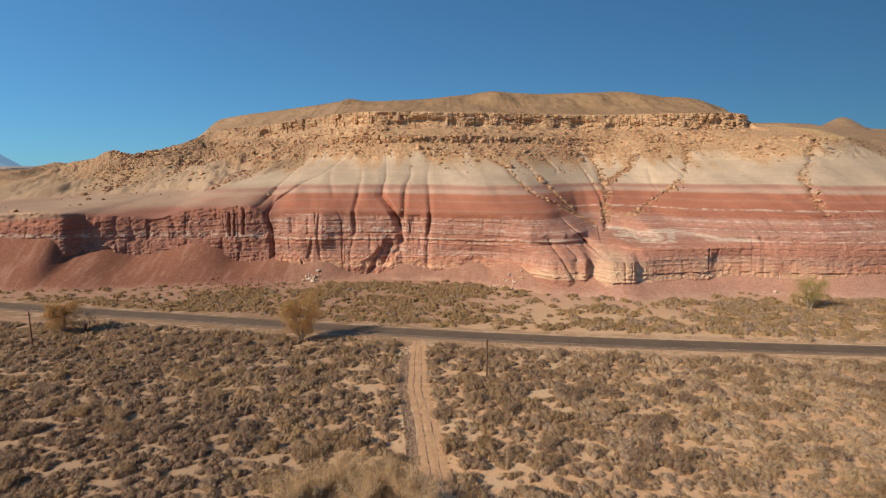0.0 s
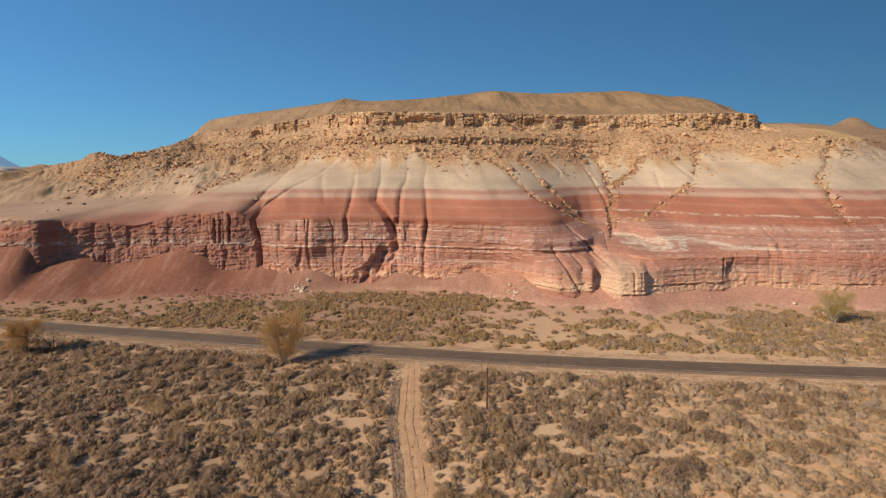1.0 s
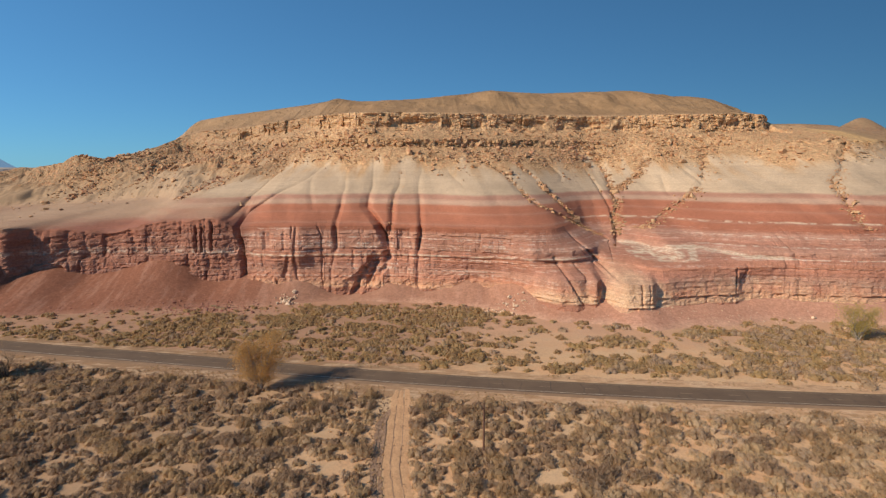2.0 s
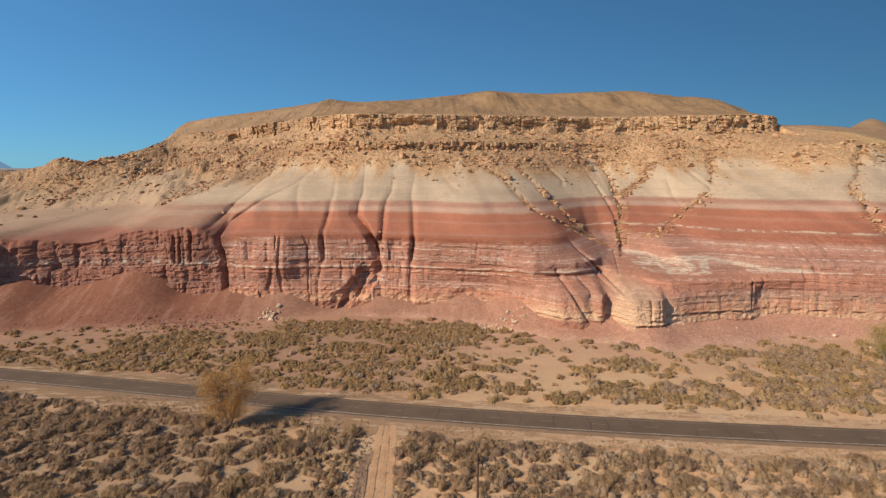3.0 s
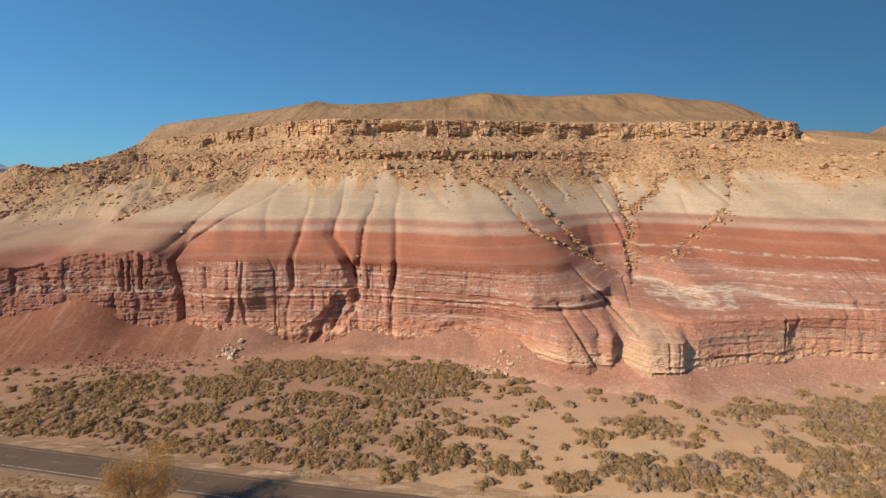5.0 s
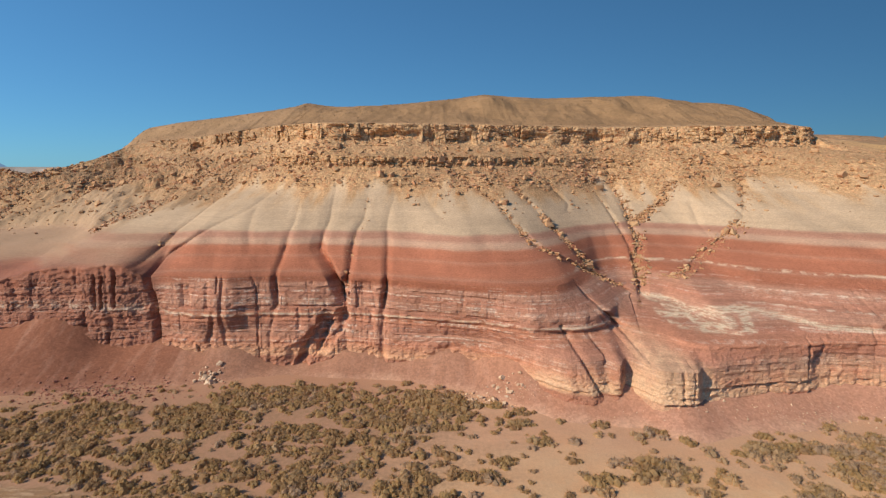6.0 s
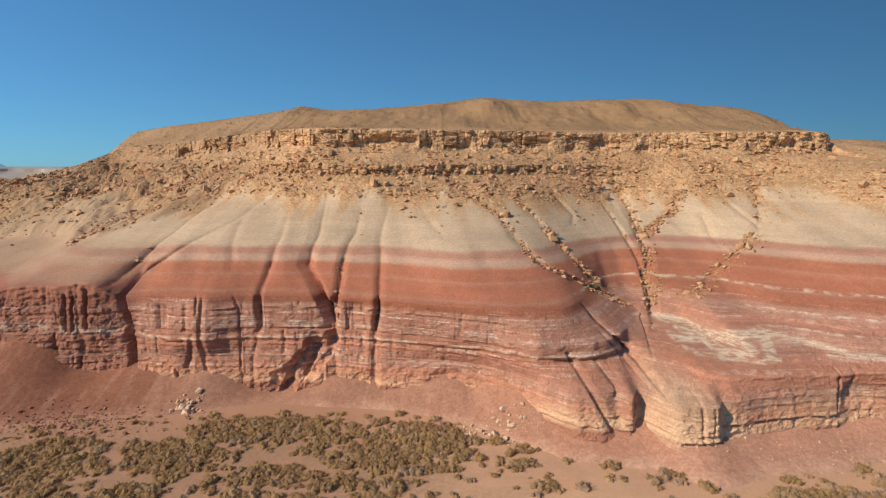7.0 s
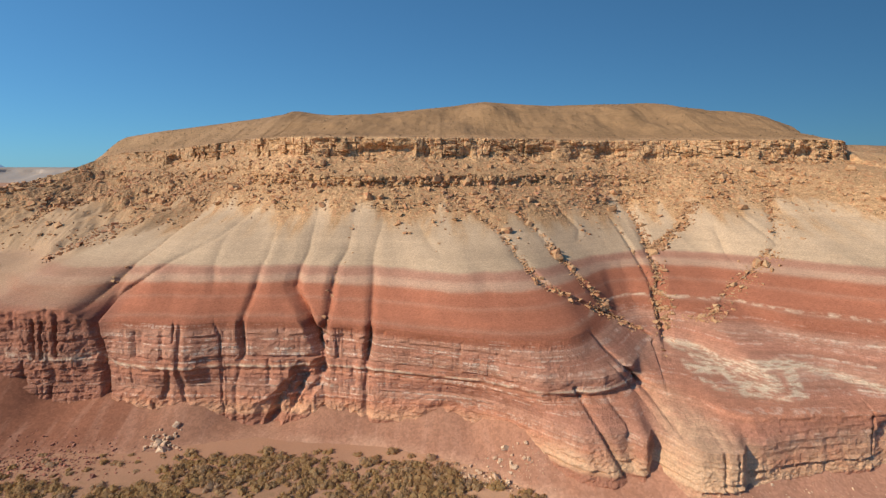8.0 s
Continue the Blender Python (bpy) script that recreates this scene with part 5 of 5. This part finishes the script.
def gully_points(n, indexes, spread):
    x, z = [], []
    for g in indexes:
        p = np.array(GULLIES[g][0], float)
        t = RS.uniform(0, len(p) - 1, n)
        x.append(np.interp(t, np.arange(len(p)), p[:, 0]) + RS.normal(0, spread, n))
        z.append(np.interp(t, np.arange(len(p)), p[:, 1]))
    return np.concatenate(x), np.concatenate(z)


rx = np.where(RS.rand(14000) < 0.22, RS.uniform(-205, -70, 14000), RS.uniform(-212, 205, 14000))
rz = 50 + 17.5 * RS.rand(14000) ** 0.9
west = rx < -60
rz = np.where(west, rz - RS.rand(14000) * np.clip((-60 - rx) / 60, 0, 1) * 17, rz)
tongue = np.clip(fbm(rx / 8, 0 * rx, 163, 3) * 2.2, 0, 1) * (rx > -60)
rz = np.where(rz < 57, rz - tongue * (57 - rz) * 1.3, rz)
dense = np.clip(0.45 + 0.8 * fbm(rx / 14, rz / 7, 161, 3), 0.08, 1) * np.where(rz < 50, 0.7, 1.0) * np.where(rx > 160, 0.12 + 0.4 * (rx > 205), 1.0)
ok = RS.rand(14000) < dense
rx, rz = rx[ok], rz[ok]
g1, gz1 = gully_points(1500, ("rubble_west", "rubble_mid"), 0.8)
g3, gz3 = gully_points(2200, ("rubble_main", "rubble_branch"), 1.1)
g4, gz4 = gully_points(1100, ("far_east", "rubble_east"), 1.5)
g1, gz1 = np.concatenate([g1, g3, g4]), np.concatenate([gz1, gz3, gz4])
g2, gz2 = gully_points(90, ("cream_west", "thin", "middle"), 0.8)
sel = RS.rand(len(g1)) < np.where(gz1 > 22, 1, 0.06) * np.clip(2.2 * val(g1 / 2.5, gz1 / 2.0, 165) - 0.25, 0.1, 1)
g1, gz1 = g1[sel], gz1[sel]
rx, rz = np.concatenate([rx, g1, g2]), np.concatenate([rz, gz1, gz2])
rs = np.clip(RS.lognormal(-0.28, 0.66, len(rx)), 0.3, 4.2) * K
rs[-(len(g1) + len(g2)):] *= np.where(RS.rand(len(g1) + len(g2)) < 0.86, 0.58, 0.9)
rs[-len(g2):] *= 0.7
rp = slope_at(rx, rz) * K
rp[:, 2] += 0.12 * rs
order = np.argsort(-rs)
big, small = order[:120], order[120:]
scatter("slope_rubble", SMALL, rp[small], rs[small], M_BOULDER, "scattered tan and rust sandstone rubble on the slope", "rubble")


# rusty blocks lie in trains that run down the western slope, and in patches under the rim
kx, kz = RS.uniform(-190, -58, 16000), RS.uniform(37, 62, 16000)
kv = val((kz - 0.30 * kx + 2.5 * fbm(kx / 12, kz / 9, 81, 3)) / 4.0, (kx + kz) / 30, 82)
ok = (kv < 0.36) & (kz - 0.39 * kx > 78.5) & (RS.rand(16000) < 0.45)
kx, kz = kx[ok], kz[ok]
ux = RS.normal(RS.choice([-44, 12, 20, 32, 40, 62, 71, 66], 640), 4.5)
uz = 55 + RS.normal(0, 3.4, 640)
kx, kz = np.concatenate([kx, ux]), np.concatenate([kz, uz])
ok = (kz > 37) & (kz < 62)
kp = slope_at(kx[ok], kz[ok]) * K
ks = np.clip(RS.lognormal(-0.3, 0.6, len(kp)), 0.25, 3.0) * K
kp[:, 2] += 0.1 * ks
scatter("rust_rubble", SMALL, kp, ks, M_RUST, "trains of rust-red broken blocks down the slope", "rubble")


def boulder(form, material, label, group):
    v = form.reshape(-1, 3)
    return tagged(mesh_object("boulder", v, np.arange(len(v)).reshape(-1, 3), [material]), label, "boulder", group)


def set_boulders(forms, places, sizes, material, label, group):
    made = [boulder(f, material, label, group) for f in forms]
    for k, (p, s) in enumerate(zip(places, sizes)):
        m = Matrix.LocRotScale(Vector(p), Euler((RS.uniform(-0.5, 0.5), RS.uniform(-0.5, 0.5), RS.uniform(0, 6.28))), None)
        ob = made[k] if k < len(made) else copy_thing(made[k % len(made)], m)
        ob.matrix_basis = m @ Matrix.Diagonal((s, s, s, 1))


set_boulders(BIG, rp[big], rs[big], M_BOULDER, "angular tan sandstone boulder on the rubble slope", "boulders below the rim")


# a row of dark blocks along the western ledge
wlx = np.concatenate([RS.uniform(-207, -158, 46), RS.uniform(-158, -120, 14)])
wl = slope_at(wlx, np.interp(wlx, [-207, -160, -120], [62.6, 63.8, 64.6]) + RS.normal(0, 0.18, len(wlx))) * K
set_boulders(BIG[:5], wl, np.clip(RS.lognormal(0.75, 0.35, len(wl)), 1.0, 3.8), M_RUST, "brown sandstone block on the western ledge", "ledge blocks")


def foot_stones(n, cx, cy, sx, sy, mean):
    x, y = RS.normal(cx, sx, n), RS.normal(cy, sy, n)
    z = np.maximum(talus_height(x, y) * K, floor_height(x, y))
    s = np.clip(RS.lognormal(math.log(mean), 0.5, n), 0.15, 2.6)
    return np.stack([x * K, y * K, z + 0.15 * s], -1), s


P1, S1 = foot_stones(40, -52.5, 208.5, 2.6, 1.8, 1.1)
P2, S2 = foot_stones(46, 23.5, 197.5, 3.2, 1.8, 1.1)
P3, S3 = foot_stones(26, 112, 184, 12, 2.4, 0.6)
set_boulders(BIG[:4], np.concatenate([P1, P2, P3]), np.concatenate([S1, S2, S3]), M_PALE_ROCK, "pale sandstone block at the foot of the talus", "fallen pale blocks")
P7, S7 = foot_stones(420, 24, 196, 9, 2.4, 0.3)
P8, S8 = foot_stones(300, 88, 186, 18, 2.5, 0.28)
P4, S4 = foot_stones(1100, -76, 201, 9, 4.0, 0.42)
P5, S5 = foot_stones(260, -110, 197, 22, 4.0, 0.4)
P6, S6 = foot_stones(260, 15, 200, 26, 2.5, 0.3)
scatter("pale_stones", SMALL, np.concatenate([P7, P8]), np.concatenate([S7, S8]), M_PALE_ROCK, "small pale sandstone pieces strewn at the talus foot", "stones")
scatter("talus_stones", SMALL, np.concatenate([P4, P5, P6]), np.concatenate([S4, S5, S6]), M_RED_ROCK, "small red mudstone lumps strewn on the talus", "stones")


hr, hc = RS.randint(2, 58, 2000), RS.randint(0, len(XS), 2000)
hp = HILL[hr, hc]
hp = hp[(hp[:, 0] > -200) & (hp[:, 0] < 260)] * K
scatter("hilltop_brush", [tuft(350 + k, 3, 0.7, 0.8, 0.2, 0) for k in range(4)], hp, RS.uniform(0.35, 0.95, len(hp)), M_HILLBRUSH, "small dark bushes dotting the brown hilltop", "brush")
wx, wz = RS.uniform(-205, 200, 900), RS.uniform(50, 67, 900)
scatter("slope_brush", [tuft(360 + k, 3, 0.7, 0.8, 0.2, 0) for k in range(4)], slope_at(wx, wz) * K, RS.uniform(0.4, 0.9, 900), M_HILLBRUSH, "small dark bushes among the rubble", "brush")

cy2 = RS.uniform(58, 131, 520)
cx2 = track_x(cy2) + RS.choice([-4.7, -3.9, -3.1, -0.7, 1.3], 520, p=[0.36, 0.2, 0.28, 0.08, 0.08]) / K + RS.normal(0, 0.16, 520)
scatter("dirt_clods", SMALL, on_floor(cx2, cy2) + np.array([0, 0, 0.13]), RS.uniform(0.15, 0.55, 520), M_CLOD, "dark churned clods along the wheel ruts", "clods")

# ---- trees ----


def limb(bm, a, b, r0, r1, sides=7, bend=0.0, seed=0):
    """A tapered, slightly crooked limb from a to b."""
    r = np.random.RandomState(seed)
    a, b = Vector(a), Vector(b)
    d = (b - a).normalized()
    side = d.orthogonal().normalized()
    other = d.cross(side)
    rings = []
    n = 5
    for k in range(n + 1):
        t = k / n
        c = a.lerp(b, t) + (side * r.uniform(-1, 1) + other * r.uniform(-1, 1)) * bend * math.sin(math.pi * t)
        w = r0 + (r1 - r0) * t
        rings.append([bm.verts.new(c + (side * math.cos(2 * math.pi * j / sides) + other * math.sin(2 * math.pi * j / sides)) * w) for j in range(sides)])
    for p, q in zip(rings, rings[1:]):
        for j in range(sides):
            bm.faces.new((p[j], p[(j + 1) % sides], q[(j + 1) % sides], q[j]))
    bm.faces.new(rings[0][::-1])
    bm.faces.new(rings[-1])


def tree(name, at, height, spread, leaves, leaf_mat, bark_mat, label, seed, leaf=0.2, stems=3, low=0.12, full=False, twigs=3):
    r = np.random.RandomState(seed)
    base = tagged(new(name), label, "tree")
    z = float(floor_height(np.array([at[0]]), np.array([at[1]]))[0])
    base.location = (at[0] * K, at[1] * K, z - 0.1)
    bm, twig = bmesh.new(), bmesh.new()
    tips = []
    for k in range(stems):
        a = 2 * math.pi * k / stems + r.uniform(-0.5, 0.5)
        lean = spread * r.uniform(0.12, 0.4)
        top = Vector((math.cos(a) * lean, math.sin(a) * lean, height * r.uniform(0.72, 0.92)))
        foot = Vector((math.cos(a) * 0.25, math.sin(a) * 0.25, 0))
        limb(bm, foot, top, height * 0.022, height * 0.004, 8, height * 0.03, seed + k)
        for j in range(11):
            t = r.uniform(0.08, 0.95)
            p = foot.lerp(top, t)
            b = a + r.uniform(-1.9, 1.9)
            reach = spread * r.uniform(0.35, 0.72) * (1.05 - 0.55 * t)
            q = p + Vector((math.cos(b) * reach, math.sin(b) * reach, reach * r.uniform(0.5, 1.5)))
            q.z = min(q.z, height * 0.98)
            limb(twig, p, q, height * 0.007 * (1.2 - t), 0.015, 5, reach * 0.08, seed * 7 + k * 20 + j)
            tips += [p.lerp(q, u) for u in (0.45, 0.65, 0.85, 1.0)]
            for m in range(twigs):
                u = r.uniform(0.4, 0.9)
                p2 = p.lerp(q, u)
                q2 = p2 + Vector((r.normal(), r.normal(), abs(r.normal()) + 0.3)).normalized() * reach * 0.45
                limb(twig, p2, q2, 0.025, 0.008, 4, 0.05, seed * 11 + k * 60 + j * 3 + m)
                tips += [p2.lerp(q2, 0.6), q2]
    part("trunk", bm, bark_mat, base)
    part("branchwork", twig, bark_mat, base)
    tips = np.array([list(t) for t in tips])
    n = leaves
    c = tips[r.randint(0, len(tips), n)] + r.normal(size=(n, 3)) * spread * 0.075
    hull = r.normal(size=(n // 2, 3))
    hull *= (r.rand(n // 2) ** 0.5 / np.linalg.norm(hull, axis=1))[:, None]
    hull = hull * np.array([spread * 0.36, spread * 0.36, height * 0.40]) + np.array([0, 0, height * 0.48])
    clump = np.abs(2 * val(hull[:, 0] / 1.4 + hull[:, 1] / 2.1 + 20, hull[:, 2] / 1.3 + hull[:, 1] / 1.9 + 20, 177) - 1) > 0.25
    c = np.concatenate([c, hull[clump]]) if full else c
    c = c[c[:, 2] > height * low]
    n = len(c)
    d = r.normal(size=(n, 3))
    d /= np.linalg.norm(d, axis=1, keepdims=True)
    e = np.cross(d, r.normal(size=(n, 3)))
    e /= np.linalg.norm(e, axis=1, keepdims=True)
    s = leaf * r.uniform(0.6, 1.3, n)[:, None]
    v = np.stack([c - e * s * 0.5, c + d * s * 0.5, c + e * s * 0.5, c - d * s * 0.5], 1).reshape(-1, 3)
    mesh_object("crown", v, np.arange(len(v)).reshape(-1, 4), [leaf_mat], parent=base, tint=np.repeat(r.rand(n), 4))
    return base


tree("cottonwood", (-37, 134.6), 16.0, 10.0, 17000, M_GOLD, M_BARK, "golden autumn cottonwood with pale bare limbs beside the road", 5, 0.21, 5, 0.04, True)
tree("cottonwood", (-103.5, 141.0), 11.5, 7.5, 17000, M_GOLD, M_BARK, "dense orange-gold autumn cottonwood beside the road", 9, 0.2, 4, 0.02)
tree("cottonwood", (118, 167.5), 12.5, 10.0, 9500, M_GREENGOLD, M_BARK, "sparse green and yellow cottonwood in brush", 13, 0.2, 4, 0.08, True)
tree("dead_tree", (-97.3, 141.4), 8.0, 6.0, 1800, M_DEADLEAF, M_DARKBARK, "bare dark leafless tree beside a golden cottonwood", 17, 0.14, 3)
for k, (bx, by, h) in enumerate([(-9.0, 68, 6.6), (-13.5, 70.0, 5.6), (-5.5, 66, 6.8), (-17.0, 67.5, 5.2), (-3.0, 63.5, 5.6), (-11, 64.0, 6.0), (-20.5, 65.5, 4.6)]):
    tree("willow_bush", (bx, by), h, 5.6, 4200, M_DRY, M_DRYBARK, "tall dry tan willow bush, mostly bare", 31 + k, 0.14, 9, 0.05, False, 1)

# ---- power poles ----


def rod(bm, a, b, r0, r1, sides=10):
    limb(bm, a, b, r0, r1, sides, 0.0, 1)


def utility_pole(at, turn):
    base = tagged(new("utility_pole"), "brown wooden utility pole with a crossarm standing in sagebrush", "utility pole", "power line")
    z = float(floor_height(np.array([at[0]]), np.array([at[1]]))[0])
    base.location = (at[0] * K, at[1] * K, z - 0.2)
    base.rotation_euler = (0, 0, turn)
    bm = bmesh.new()
    rod(bm, (0, 0, 0), (0, 0, 11.3), 0.23, 0.17)
    part("post", bm, M_POLE, base)
    bm = bmesh.new()
    bmesh.ops.create_cube(bm, size=1)
    bmesh.ops.scale(bm, vec=(2.4, 0.12, 0.14), verts=bm.verts)
    bmesh.ops.bevel(bm, geom=list(bm.edges), offset=0.01, segments=1, affect="EDGES")
    bmesh.ops.translate(bm, vec=(0, 0.2, 10.4), verts=bm.verts)
    part("crossarm", bm, M_POLE, base)
    for x in (-1.05, 1.05):
        bm = bmesh.new()
        rod(bm, (x * 0.6, 0.2, 10.35), (0, 0.14, 9.7), 0.025, 0.025, 6)
        part("brace", bm, M_POLE, base)
    for p in ((-1.1, 0.2, 10.47), (1.1, 0.2, 10.47), (0, 0, 11.3)):
        bm = bmesh.new()
        rod(bm, p, (p[0], p[1], p[2] + 0.12), 0.03, 0.05, 8)
        rod(bm, (p[0], p[1], p[2] + 0.12), (p[0], p[1], p[2] + 0.24), 0.075, 0.04, 8)
        part("insulator", bm, M_GLASS, base, "dark porcelain insulator")
    return base


utility_pole((9.3, 108.2), radians(75))
utility_pole((-104.2, 130.6), radians(75))

# ---- far mesa on the horizon ----


def far_mesa():
    n, rows = 90, []
    ang = np.linspace(0, 2 * np.pi, n)
    rough = 1 + 0.10 * fbm(ang * 4, 0 * ang, 171, 4)
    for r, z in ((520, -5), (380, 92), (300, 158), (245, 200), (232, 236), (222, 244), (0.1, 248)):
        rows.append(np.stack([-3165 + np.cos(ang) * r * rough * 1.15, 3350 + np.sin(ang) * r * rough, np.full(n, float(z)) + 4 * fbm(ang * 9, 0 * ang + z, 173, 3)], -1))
    tagged(grid_object("far_mesa", np.array(rows), [M_FAR], False), "flat-topped mesa on the horizon, grey-blue haze painted as colour and glow", "mesa", kind="structure")


far_mesa()


def far_plateau():
    """A low tableland far off, with a ledge along its edge."""
    x = np.linspace(-4400, -1300, 160)
    edge = 2900 + 120 * fbm(x / 300, 0 * x, 175, 4)
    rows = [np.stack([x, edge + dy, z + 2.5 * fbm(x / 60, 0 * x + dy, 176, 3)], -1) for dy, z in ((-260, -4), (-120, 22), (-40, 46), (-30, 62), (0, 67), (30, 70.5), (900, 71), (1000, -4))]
    tagged(grid_object("far_plateau", np.array(rows), [M_PLATEAU], False), "low brown tableland on the horizon, haze painted into its colour", "plateau", kind="structure")


far_plateau()

# ---- sealed cracks across the road ----
for k in range(44):
    cx = -70 + 4.3 * k + RS.uniform(-1.9, 1.9)
    cy = float(road_y(np.array([cx]))[0])
    o = np.linspace(-4.1, 4.0 if RS.rand() < 0.45 else RS.uniform(-3.2, 1.5), 12)
    jag = np.cumsum(RS.normal(0, 0.16, 12)) + 0.35 * o * RS.uniform(-0.5, 0.5)
    w = RS.uniform(0.03, 0.075)
    left = np.stack([cx * K + jag - w + 0.12 * o, cy * K + o - 0.12 * jag, 0.477 - 0.00115 * o * o], -1)
    right = left + np.array([2 * w, -0.02, 0])
    grid_object("crack_seal", np.array([left, right]).transpose(1, 0, 2), [M_CRACK], False, parent=road)

# ---- the brush thins out to both sides of the flat ----
sx, sy = np.concatenate([RS.uniform(-190, -62, 9000), RS.uniform(62, 190, 9000)]), RS.uniform(-40, 72, 18000)
ok = (RS.rand(18000) < cover_near(sx, sy) * 0.4 * (1 - step(110, 185, np.abs(sx)))) & (np.abs(sx) > 0.92 * sy + 10)
scatter("sagebrush_cover", [tuft(222 + k, 4, 0.8, 0.8, 0.14, 0) for k in range(4)], on_floor(sx[ok], sy[ok]), RS.uniform(0.8, 2.2, ok.sum()), M_SAGE, "grey-brown sagebrush thinning out on the sandy flat", "sagebrush", RS.uniform(0.1, 0.5, ok.sum()))
